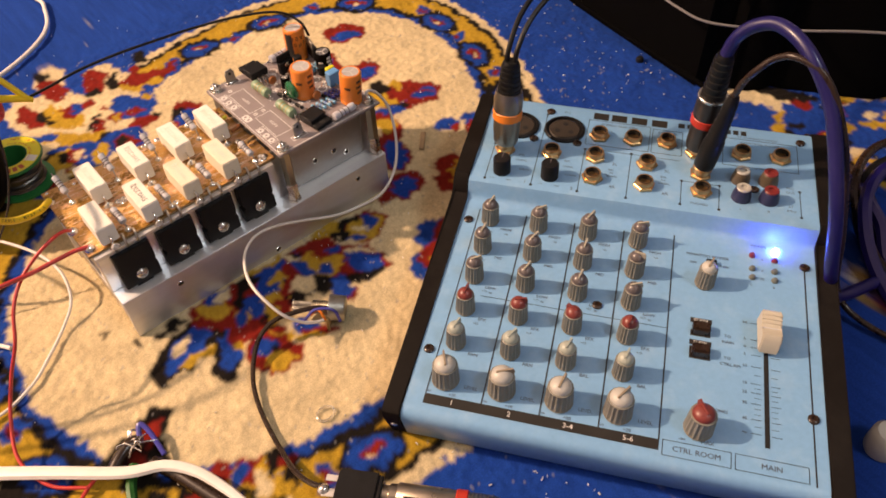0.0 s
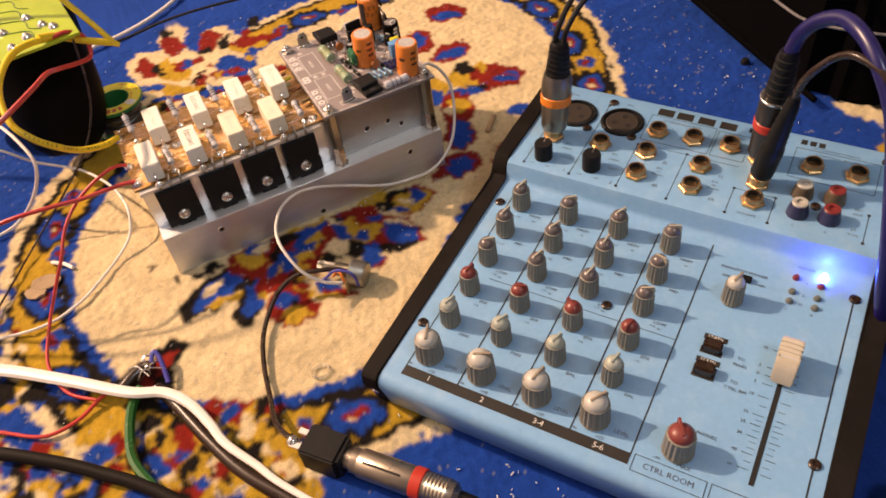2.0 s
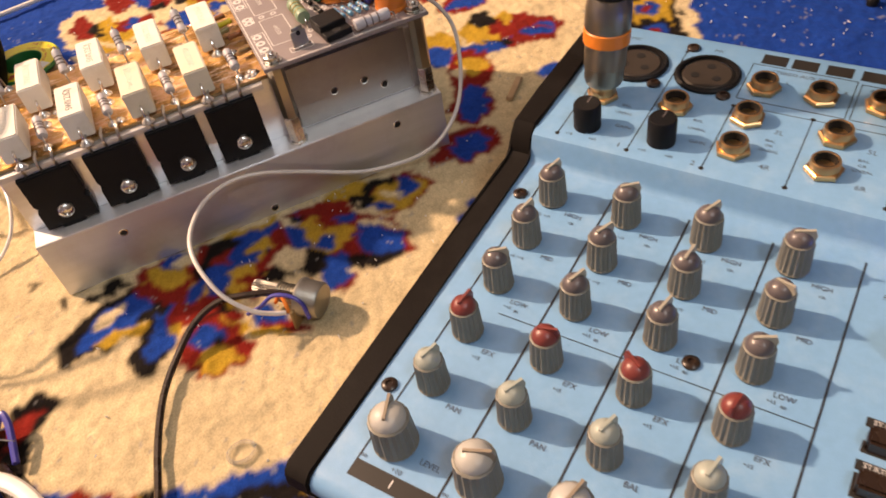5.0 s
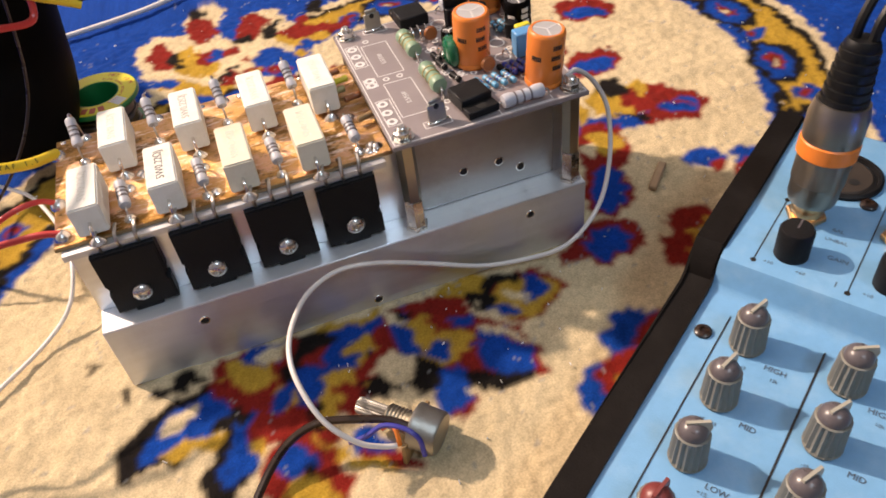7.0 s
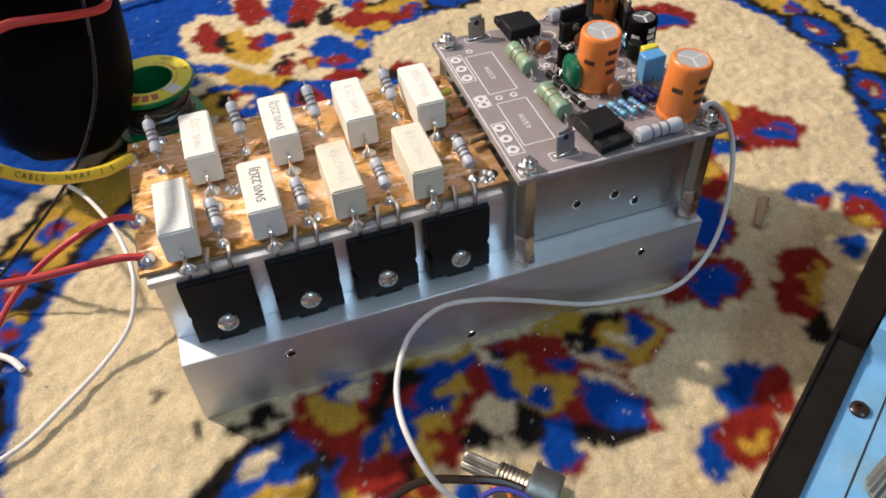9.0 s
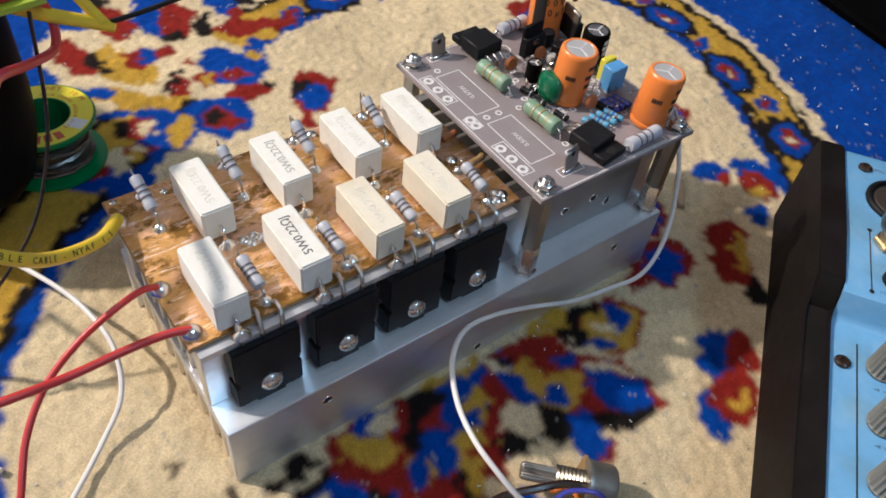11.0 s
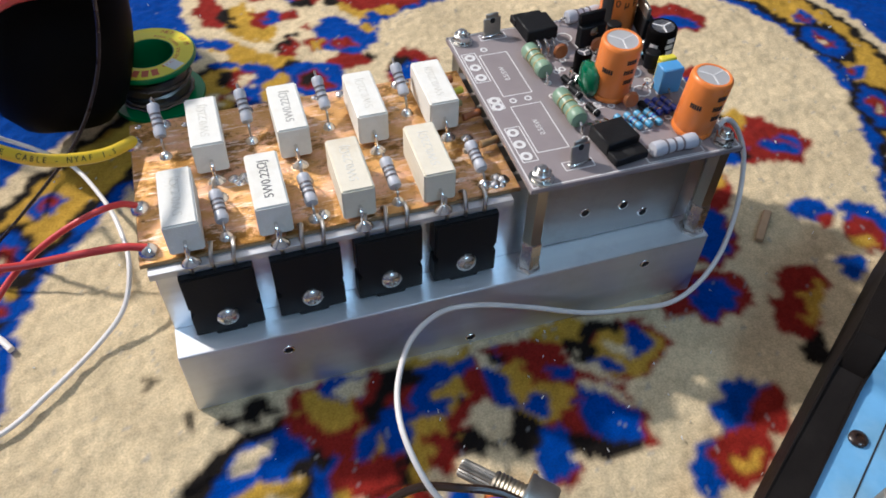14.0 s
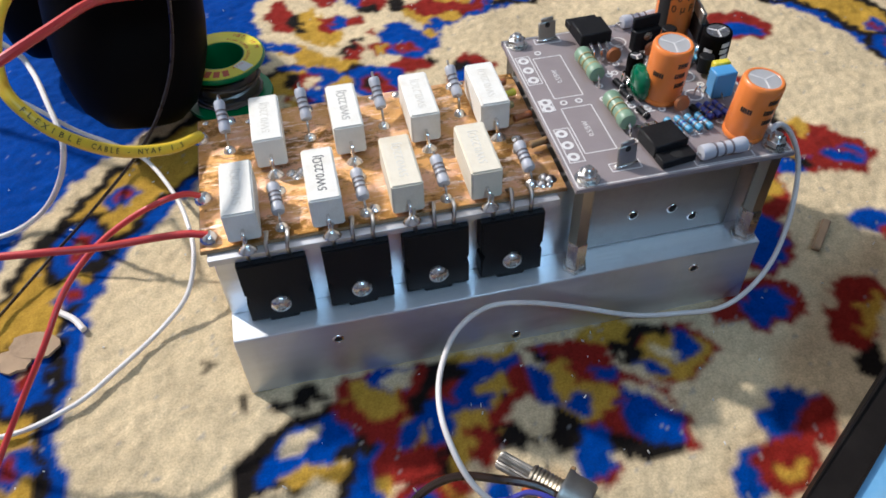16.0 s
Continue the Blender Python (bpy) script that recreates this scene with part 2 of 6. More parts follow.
SOCKET_FACE = material("brown_socket_face", (0.04, 0.031, 0.025), 0.55, 0, 0.2, 200, spec=0.25)
# Silver plug metal; its dark, warm reflections are put into the base colour.
BARREL_BROWNED = material("browned_silver_barrel", (0.42, 0.36, 0.29), 0.3, 0.95, 0.25, 120)
# Chrome sockets: brown reflections and the power lamp's blue light painted as base colour.
PHONO_REFLECTION = material("brown_reflection_socket", (0.10, 0.075, 0.05), 0.4, 0, 0.2, 200)
PHONO_LED_TINT = material("led_tinted_socket", (0.025, 0.028, 0.08), 0.35, 0, 0.2, 200)
# Black for the painted dark of holes, bores and slots, and knob base rings.
HOLE = material("hole_black", (0.006, 0.006, 0.006), 0.7, bump=0)


# ---- mesh helpers: shapes in millimetres ----
def finish(bm, name, mat):
    me = bpy.data.meshes.new(name)
    bmesh.ops.recalc_face_normals(bm, faces=bm.faces[:])
    bm.to_mesh(me)
    bm.free()
    me.transform(Matrix.Scale(0.001, 4))
    me.materials.append(mat)
    return me


def smooth(me, degrees=40):
    for p in me.polygons:
        p.use_smooth = True
    me.set_sharp_from_angle(angle=radians(degrees))


def part(name, bm, mat, parent, label=""):
    me = finish(bm, name, mat)
    smooth(me)
    ob = new(name, me)
    ob.parent = parent
    return tagged(ob, label)


def thing(name, label, category, at=(0, 0, 0), turn=0, group="", kind=""):
    ob = new(name)
    ob.empty_display_size = 0.01
    ob.matrix_basis = pose(at[0] / 1000, at[1] / 1000, at[2] / 1000, 0, 0, turn)
    return tagged(ob, label, category, group, kind)


def solo(name, bm, mat, label, category, group="", kind=""):
    me = finish(bm, name, mat)
    smooth(me)
    return tagged(new(name, me), label, category, group, kind)


def share(name, me, parent, at, turn=0):
    """Another object on one mesh, at a place in millimetres."""
    ob = new(name, me)
    ob.parent = parent
    ob.matrix_basis = pose(at[0] / 1000, at[1] / 1000, at[2] / 1000, 0, 0, turn)
    return ob


def box(bm, x0, x1, y0, y1, z0, z1, bevel=0.0, m=None, segments=1):
    r = bmesh.ops.create_cube(bm, size=1)
    vs = r["verts"]
    for v in vs:
        v.co = Vector((x0 + (v.co.x + 0.5) * (x1 - x0), y0 + (v.co.y + 0.5) * (y1 - y0), z0 + (v.co.z + 0.5) * (z1 - z0)))
    if m:
        bmesh.ops.transform(bm, matrix=m, verts=vs)
    if bevel:
        es = list({e for v in vs for e in v.link_edges})
        bmesh.ops.bevel(bm, geom=es, offset=bevel, segments=segments, affect="EDGES", clamp_overlap=True)
    return bm


def lathe(bm, profile, seg=20, m=None, closed=True):
    """Turn (radius, height) pairs about z."""
    rings = []
    for r, z in profile:
        if r < 1e-6:
            rings.append([bm.verts.new((0, 0, z))])
        else:
            rings.append([bm.verts.new((r * math.cos(2 * math.pi * i / seg), r * math.sin(2 * math.pi * i / seg), z)) for i in range(seg)])
    made = [v for ring in rings for v in ring]
    for a, b in zip(rings, rings[1:]):
        for i in range(seg):
            j = (i + 1) % seg
            q = [a[i % len(a)], a[j % len(a)], b[j % len(b)], b[i % len(b)]]
            q = list(dict.fromkeys(q))
            if len(q) > 2:
                bm.faces.new(q)
    if closed:
        for ring in (rings[0], rings[-1]):
            if len(ring) > 2:
                bm.faces.new(ring)
    if m:
        bmesh.ops.transform(bm, matrix=m, verts=made)
    return bm


def along(p, q):
    """The turn that lays z along the way from p to q, at p."""
    d = Vector(q) - Vector(p)
    return Matrix.Translation(p) @ d.to_track_quat("Z", "Y").to_matrix().to_4x4()


def rod(bm, p, q, r, r2=None, seg=10):
    h = (Vector(q) - Vector(p)).length
    return lathe(bm, [(r, 0), (r if r2 is None else r2, h)], seg, along(p, q))


def glide(points, per=8):
    """A smooth line through the points."""
    P = [Vector(p) for p in points]
    P = [2 * P[0] - P[1]] + P + [2 * P[-1] - P[-2]]
    out = []
    for a, b, c, d in zip(P, P[1:], P[2:], P[3:]):
        for i in range(per):
            t = i / per
            out.append(0.5 * (2 * b + (c - a) * t + (2 * a - 5 * b + 4 * c - d) * t * t + (3 * b - a - 3 * c + d) * t ** 3))
    return out + [P[-2]]


def tube(bm, points, r, seg=8, per=8, flat=1.0, r_end=None):
    line = glide(points, per) if per else [Vector(p) for p in points]
    up, rings = Vector((0.03, 0.02, 1)), []
    for i, p in enumerate(line):
        d = (line[min(i + 1, len(line) - 1)] - line[max(i - 1, 0)]).normalized()
        side = d.cross(up)
        if side.length < 1e-4:
            side = Vector((1, 0, 0))
        side.normalize()
        up = side.cross(d).normalized()
        k = r if r_end is None else r + (r_end - r) * i / (len(line) - 1)
        rings.append([bm.verts.new(p + side * (k * flat * math.cos(2 * math.pi * j / seg)) + up * (k * math.sin(2 * math.pi * j / seg))) for j in range(seg)])
    for a, b in zip(rings, rings[1:]):
        for j in range(seg):
            bm.faces.new((a[j], a[(j + 1) % seg], b[(j + 1) % seg], b[j]))
    bm.faces.new(rings[0])
    bm.faces.new(rings[-1])
    return bm


def strip(bm, x0, y0, x1, y1, w, z, h=0.06):
    """A thin printed line from one point to the other."""
    d = Vector((x1 - x0, y1 - y0, 0))
    m = Matrix.Translation((x0, y0, z)) @ Matrix.Rotation(math.atan2(d.y, d.x), 4, "Z")
    return box(bm, 0, d.length, -w / 2, w / 2, 0, h, m=m)


def frame_lines(bm, x0, x1, y0, y1, w, z):
    strip(bm, x0, y0, x1, y0, w, z)
    strip(bm, x0, y1, x1, y1, w, z)
    strip(bm, x0, y0, x0, y1, w, z)
    strip(bm, x1, y0, x1, y1, w, z)
    return bm


def lettering(words, size, m, mat, parent, thick=0.04, name="lettering"):
    """Words as a thin mesh in the built-in font; m places the middle of the line, in millimetres."""
    cu = bpy.data.curves.new(name, "FONT")
    cu.body, cu.size, cu.extrude, cu.align_x, cu.align_y, cu.resolution_u = words, size, thick, "CENTER", "CENTER", 2
    tmp = bpy.data.objects.new(name, cu)
    scene.collection.objects.link(tmp)
    dg = bpy.context.evaluated_depsgraph_get()
    me = bpy.data.meshes.new_from_object(tmp.evaluated_get(dg))
    bpy.data.objects.remove(tmp)
    bpy.data.curves.remove(cu)
    me.name = name
    me.transform(m)
    me.transform(Matrix.Scale(0.001, 4))
    me.materials.clear()
    me.materials.append(mat)
    ob = new(name, me)
    ob.parent = parent
    return ob


def flat_at(x, y, z, turn=0.0):
    return Matrix.Translation((x, y, z)) @ Matrix.Rotation(radians(turn), 4, "Z")


# ---- the room: floor, with unseen walls and ceiling added for bounced light ----
def slab(name, x0, x1, y0, y1, z0, z1, mat, label, category):
    return solo(name, box(bmesh.new(), x0, x1, y0, y1, z0, z1), mat, label, category, kind="structure")


slab("floor", -2100, 2700, -2700, 2700, -80, -6, PLASTER, "plain concrete room floor under the carpet", "floor")
slab("wall_north", -2200, 2800, 2700, 2800, -80, 2500, PLASTER, "unseen grey wall added to bounce light", "wall")
slab("wall_south", -2200, 2800, -2800, -2700, -80, 2500, PLASTER, "unseen grey wall added to bounce light", "wall")
slab("wall_west", -2200, -2100, -2700, 2700, -80, 2500, PLASTER, "unseen grey wall added to bounce light", "wall")
slab("wall_east", 2700, 2800, -2700, 2700, -80, 2500, PLASTER, "unseen grey wall added to bounce light", "wall")
slab("ceiling", -2200, 2800, -2800, 2800, 2500, 2600, PLASTER, "unseen grey ceiling added to bounce light", "ceiling")

# ---- carpet: one sheet of cut pile, its pattern worked into the tufts ----
BEI, BLU, RED, YEL, BLK = range(5)
DYES = np.array([(0.56, 0.45, 0.275), (0.003, 0.042, 0.25), (0.19, 0.015, 0.010), (0.40, 0.24, 0.03), (0.010, 0.008, 0.007)])


def spaced(lo, a, b, hi, fine):
    grow = [fine * 1.25 ** k for k in range(1, 60)]
    left, right, s = [], [], 0
    for g in grow:
        s += min(g, 60)
        left.append(a - s)
        right.append(b + s)
    return np.array(sorted(v for v in left if v > lo) + list(np.arange(a, b, fine)) + [v for v in right if v < hi])


def waves(x, y, size, seed):
    """Smooth noise between -1 and 1, from a lattice of random values."""
    rng = np.random.RandomState(seed)
    lat = rng.rand(256, 256) * 2 - 1
    u, v = x / size + 4000.0, y / size + 4000.0
    i, j = np.floor(u).astype(int), np.floor(v).astype(int)
    f, g = u - i, v - j
    f, g = f * f * (3 - 2 * f), g * g * (3 - 2 * g)
    at = lambda a, b: lat[a % 256, b % 256]
    return (at(i, j) * (1 - f) + at(i + 1, j) * f) * (1 - g) + (at(i, j + 1) * (1 - f) + at(i + 1, j + 1) * f) * g


gx, gy = spaced(-1900, -100, 430, 2400, 1.15), spaced(-2300, -190, 250, 2300, 1.15)
X, Y = np.meshgrid(gx, gy)
X, Y = X.ravel(), Y.ravel()
# tufts lean, so the edges of the colours are ragged
WX = X + 1.6 * waves(X, Y, 2.2, 1) + 2.1 * waves(X, Y, 5.4, 2)
WY = Y + 1.6 * waves(X, Y, 2.2, 3) + 2.1 * waves(X, Y, 5.4, 4)
dye = np.full(X.shape, BLU)


def spot(x, y, a, b, turn, colour):
    """An oval patch of one colour."""
    c, s = math.cos(radians(turn)), math.sin(radians(turn))
    u, v = (WX - x) * c + (WY - y) * s, -(WX - x) * s + (WY - y) * c
    dye[(u / a) ** 2 + (v / b) ** 2 < 1] = colour


def rim(theta, k):
    """The radius of the medallion's edge, by direction."""
    r = k[0]
    for n in range(1, len(k) // 2 + 1):
        r = r + k[2 * n - 1] * np.cos(n * theta) + k[2 * n] * np.sin(n * theta)
    return r


def medallion(cx, cy, inner, outer):
    dx, dy = WX - cx, WY - cy
    th, r = np.arctan2(dy, dx), np.hypot(dx, dy)
    a, b = rim(th, inner), rim(th, outer)
    f = (r - a) / (b - a)
    for lo, hi, colour in ((-9, 0, BEI), (0, 0.13, BLU), (0.13, 0.25, BLK), (0.25, 0.84, YEL), (0.84, 0.95, BLK), (0.95, 1.13, BEI)):
        dye[(f >= lo) & (f < hi)] = colour


def eye_flower(x, y, turn):
    spot(x, y, 16.5, 12, turn, BLK)
    spot(x, y, 13, 8.2, turn, BLU)
    spot(x + 0.6, y + 0.6, 6.5, 3.6, turn, RED)
    spot(x - 0.8, y - 0.6, 2.0, 1.6, turn, BEI)


def small_flower(x, y, turn):
    spot(x - 2.5, y, 4.6, 4.2, turn, BLU)
    spot(x + 2.6, y + 1, 4.6, 4.0, turn + 60, BLU)
    spot(x, y - 2.6, 4.2, 4.2, turn, BLU)
    spot(x, y, 3.2, 2.8, turn, RED)


medallion(105, 38, (157.6, 11.5, -0.1, 4.9, 23.9, -9.5, 3.5, -4.3, 3.7, -0.9, 3.0), (194.4, 10.0, -2.0, 5.5, 22.5, -8.0, 5.0, -4.3, 3.7, -0.9, 3.0))
for k, (x, y) in enumerate(((299, 135), (297, 114), (295, 90), (288, 65), (285, 40), (273, 17))):
    (eye_flower if k % 2 else small_flower)(x, y, 100 - 8 * k)
for k, (x, y) in enumerate(((-44, 101), (-58, 77), (-58, 54), (-70, 23), (-69, -11), (-66, -42))):
    (eye_flower if k % 2 else small_flower)(x, y, 70 + 10 * k)
for k, (x, y) in enumerate(((6, -116), (25, -125), (49, -129), (75, -132))):
    (small_flower, eye_flower)[k == 2](x, y, 160 + 4 * k)
for k, (x, y) in enumerate(((126, 205), (150, 208), (174, 203), (205, 203), (240, 197), (268, 178))):
    (eye_flower if k % 2 else small_flower)(x, y, -8 * k)
# flower between the amplifier and the potentiometer
# dark ground that shows between the petals
spot(60, -17, 34, 15, 176, BLK)
spot(98, -20, 27, 15, 170, BLK)
spot(40, -30, 20, 9, 150, BLK)
spot(104, -36, 20, 10, 172, BLK)
spot(106, -25, 20.8, 15.6, 134, RED)
spot(96, -22, 12.9, 10.7, 179, YEL)
spot(106, -19, 11.0, 3.5, 158, RED)
spot(96, -25, 3.4, 2.8, 58, BLU)
spot(86, -15, 10.9, 3.2, 86, BLU)
spot(96, -7, 8.6, 2.7, 173, BLU)
spot(122, -40, 7.9, 3.7, 82, RED)
spot(114, -37, 9.8, 6.5, 145, BLU)
spot(114, -28, 5.3, 4.6, 23, BLU)
spot(113, -47, 6.7, 2.4, 169, BLK)
spot(105, -43, 4.8, 2.5, 170, BLK)
spot(96, -51, 5.2, 3.0, 51, RED)
spot(93, -43, 9.5, 5.8, 76, BLU)
spot(128, -16, 15.9, 11.1, 12, RED)
spot(129, -17, 12.3, 8.3, 10, YEL)
spot(133, -14, 7.0, 4.5, 60, BLU)
spot(122, -20, 6.1, 2.1, 155, BLU)
spot(117, -10, 7.4, 5.2, 62, BLK)
spot(128, -16, 3.4, 2.2, 125, BEI)
spot(116, -19, 10.6, 1.7, 126, BEI)
spot(112, -4, 8.9, 5.1, 4, YEL)
spot(98, -7, 10.9, 2.5, 177, RED)
spot(126, -6, 8.4, 2.8, 0, BLK)
spot(73, -10, 13.3, 8.5, 1, BLU)
spot(75, -15, 7.8, 2.8, 173, YEL)
spot(71, -3, 12.6, 1.9, 1, YEL)
spot(83, -14, 10.6, 4.2, 74, RED)
spot(61, -23, 13.6, 7.8, 11, YEL)
spot(72, -26, 8.6, 4.8, 12, RED)
spot(81, -28, 6.7, 5.3, 141, BEI)
spot(82, -36, 5.4, 2.4, 73, BEI)
spot(72, -34, 6.9, 5.8, 172, BLK)
spot(70, -32, 2.6, 2.5, 5, YEL)
spot(74, -32, 2.3, 2.2, 4, BLU)
spot(87, -35, 7.7, 4.6, 70, BLK)
spot(166, -7, 13.7, 7.9, 1, RED)
spot(167, -8, 9.8, 5.2, 180, BLU)
spot(153, -6, 5.8, 3.0, 5, RED)
spot(155, -46, 12.2, 9.3, 22, BLU)
spot(161, -48, 9.0, 6.2, 44, RED)
spot(135, -59, 9.5, 5.9, 39, BLU)
spot(146, -59, 11.1, 8.5, 30, RED)
spot(146, -60, 3.6, 2.7, 11, YEL)
spot(194, -15, 18.5, 8.5, 46, RED)
spot(198, -18, 9.2, 3.7, 46, YEL)
spot(188, -33, 9.6, 3.5, 46, BLK)
spot(12, -23, 20.8, 10.7, 27, BLK)
spot(14, -23, 16.4, 7.5, 26, BLU)
spot(13, -20, 6.8, 2.7, 34, BEI)
spot(16, -31, 10.3, 3.2, 3, YEL)
spot(27, -40, 17.4, 7.6, 59, BLK)
spot(31, -36, 14.1, 5.4, 61, BLU)
spot(35, -37, 6.0, 2.4, 76, YEL)
spot(37, -13, 13.7, 10.7, 146, RED)
spot(37, -10, 8.9, 6.5, 153, YEL)
spot(43, -5, 8.7, 3.9, 173, BLU)
spot(44, -6, 5.3, 2.8, 172, BEI)
spot(42, -32, 9.4, 7.3, 3, RED)
spot(45, -23, 5.1, 2.9, 88, YEL)
spot(61, -27, 12.9, 8.0, 86, YEL)
spot(55, -21, 10.4, 4.3, 74, BLU)
spot(60, -13, 7.5, 3.3, 16, RED)
spot(65, -34, 7.1, 4.7, 86, RED)
spot(49, -43, 7.7, 3.4, 179, RED)
spot(52, -47, 7.8, 3.6, 132, YEL)
spot(45, -55, 14.6, 11.6, 124, RED)
spot(45, -60, 8.4, 5.9, 143, YEL)
spot(44, -49, 7.0, 4.0, 170, BLU)
spot(48, -52, 2.4, 1.7, 92, BLK)
spot(65, -50, 7.8, 4.3, 152, BLU)
spot(70, -57, 9.8, 2.6, 145, RED)
spot(65, -58, 7.2, 2.4, 156, YEL)
spot(14, -6, 10, 2.8, 4, BLK)
spot(50, -13, 6.5, 2.6, 70, BLK)
spot(51, -7, 6.0, 2.6, 60, RED)
spot(45, -24, 6.6, 3.4, 35, BLU)
spot(61, -8, 6.0, 2.4, 160, BLK)
spot(66, -16, 7.4, 6.0, 10, BLU)
spot(71, -15, 5.4, 2.6, 15, YEL)
spot(79, -15, 7.0, 2.8, 80, RED)
spot(85, -8, 6.4, 2.2, 120, BEI)
spot(87, -19, 9.0, 3.4, 100, BLU)
spot(95, -27, 4.0, 3.4, 60, BLU)
spot(102, -13, 7.6, 2.4, 150, RED)
spot(108, -18, 4.4, 2.4, 30, BLU)
spot(117, -28, 9.0, 1.7, 140, BEI)
spot(73, -33, 5.6, 3.6, 10, BLK)
spot(87, -35, 5.4, 3.0, 100, BLK)
# sprays to the right of the amplifier
spot(218, 103, 15.8, 10.6, 10, RED)
spot(217, 101, 11.6, 6.5, 4, BLU)
spot(215, 70, 15.2, 13.9, 133, YEL)
spot(226, 69, 13.0, 8.5, 176, RED)
spot(226, 74, 7.2, 3.4, 62, YEL)
spot(229, 56, 17.4, 9.6, 4, RED)
spot(228, 55, 13.1, 5.8, 0, BLU)
spot(216, 81, 7.2, 6.7, 112, BLK)
spot(216, 55, 14.5, 3.3, 159, BLK)
spot(204, 56, 12.2, 4.9, 150, BLU)
spot(191, 45, 16.1, 11.4, 66, RED)
spot(194, 47, 7.8, 6.9, 73, YEL)
spot(185, 45, 4.6, 4.1, 78, BEI)
spot(180, 21, 16.4, 9.9, 65, RED)
spot(181, 21, 13.7, 6.9, 64, BLU)
spot(168, -5, 14.0, 9.5, 175, RED)
spot(167, -6, 8.6, 6.3, 177, BLU)
spot(224, 20, 8.1, 7.2, 161, BLU)
spot(225, 15, 4.3, 3.8, 47, RED)
spot(191, -12, 15.4, 4.8, 51, RED)
spot(206, 128, 16.2, 8.8, 70, RED)
spot(205, 130, 10.9, 5.0, 69, BLU)
spot(237, 151, 15.8, 12.1, 157, RED)
spot(236, 148, 11.4, 5.4, 157, BLU)
spot(188, 71, 12.8, 9.7, 73, YEL)
spot(184, 64, 8.3, 7.1, 80, BLU)
spot(229, 53, 10.7, 8.1, 150, RED)
spot(232, 54, 6.7, 3.7, 145, BLU)
spot(239, 9, 11.1, 9.1, 77, BLU)
spot(235, 5, 8.9, 7.4, 60, RED)
spot(232, 2, 4.9, 3.5, 14, YEL)
spot(222, -7, 6.9, 4.9, 8, BLU)
# corner flower behind the amplifier
spot(47, 202, 32.9, 21.9, 117, BEI)
spot(71, 184, 30.6, 21.3, 118, BEI)
spot(25, 216, 23.2, 12.0, 89, BEI)
spot(53, 246, 19.3, 10.9, 75, BEI)
spot(81, 225, 16.9, 13.2, 74, BEI)
spot(17, 139, 13.9, 4.9, 73, BEI)
spot(39, 206, 14.5, 7.8, 79, YEL)
spot(44, 194, 12.5, 6.1, 140, YEL)
spot(38, 175, 19.1, 7.0, 133, YEL)
spot(26, 216, 16.6, 6.8, 97, RED)
spot(33, 210, 6.4, 3.9, 78, BLK)
spot(34, 201, 3.0, 2.6, 110, BLK)
spot(50, 235, 15.1, 8.7, 87, RED)
spot(50, 255, 6.4, 4.6, 80, BLK)
spot(76, 225, 15.2, 8.4, 70, RED)
spot(70, 212, 4.9, 4.0, 144, BLK)
spot(70, 235, 11.1, 2.8, 70, BLU)
spot(85, 215, 10.1, 3.1, 68, BLK)
spot(102, 219, 8.7, 4.8, 66, BLU)
spot(101, 214, 8.6, 3.8, 66, RED)
spot(106, 204, 20.9, 6.5, 166, RED)
spot(109, 194, 7.3, 3.4, 171, YEL)
spot(50, 203, 7.2, 6.3, 102, RED)
spot(54, 203, 6.0, 4.0, 75, BLU)
spot(61, 203, 4.0, 3.6, 111, RED)
spot(67, 190, 3.2, 2.6, 144, RED)
spot(80, 185, 9.8, 9.3, 102, BLU)
spot(95, 184, 14.3, 6.1, 65, BLU)
spot(94, 182, 4.9, 4.5, 74, YEL)
spot(84, 175, 12.5, 10.9, 145, BLU)
spot(82, 173, 5.9, 4.1, 150, RED)
spot(79, 159, 11.3, 5.7, 173, RED)
spot(91, 160, 3.5, 3.0, 149, BLK)
spot(69, 176, 6.1, 5.5, 133, RED)
spot(70, 176, 3.6, 3.1, 81, YEL)
spot(59, 184, 4.7, 2.8, 18, BLK)
spot(57, 175, 7.9, 4.2, 71, RED)
spot(54, 178, 5.7, 2.1, 26, BLK)
spot(64, 149, 14.3, 12.0, 116, BLU)
spot(64, 148, 10.4, 5.9, 125, RED)
spot(61, 151, 4.1, 3.0, 72, BLK)
spot(41, 154, 16.5, 10.5, 98, BLU)
spot(35, 145, 9.2, 7.4, 137, BLU)
spot(46, 149, 10.9, 4.1, 60, YEL)
spot(41, 145, 3.9, 2.5, 147, YEL)
spot(31, 158, 7.2, 5.7, 174, RED)
spot(26, 161, 5.7, 3.1, 75, BLK)
spot(36, 157, 3.7, 2.4, 147, BEI)
spot(28, 146, 5.9, 2.9, 149, RED)
spot(27, 146, 3.1, 1.4, 149, BEI)
spot(29, 187, 5.8, 3.8, 146, BLU)
spot(24, 180, 8.0, 2.8, 151, BEI)
spot(28, 171, 8.2, 2.3, 152, BLU)
spot(7, 138, 9.1, 5.6, 144, BLU)
spot(18, 129, 9.3, 7.3, 134, BLU)
spot(10, 141, 4.2, 3.4, 102, RED)
spot(105, 146, 15.8, 9.7, 61, RED)
spot(101, 150, 7.5, 4.1, 63, BLK)
spot(104, 143, 11.2, 6.7, 62, BLU)
spot(94, 131, 5.0, 3.4, 62, RED)
# red and black tongue that reaches in from the near border
spot(-30, -66, 15, 9, 40, BLK)
spot(-19, -51, 12, 8, 40, BLK)
spot(-23, -54, 10, 5.5, 32, RED)
spot(-35, -56, 11, 6.5, 163, BLK)
spot(-33, -63, 6, 4, 60, RED)
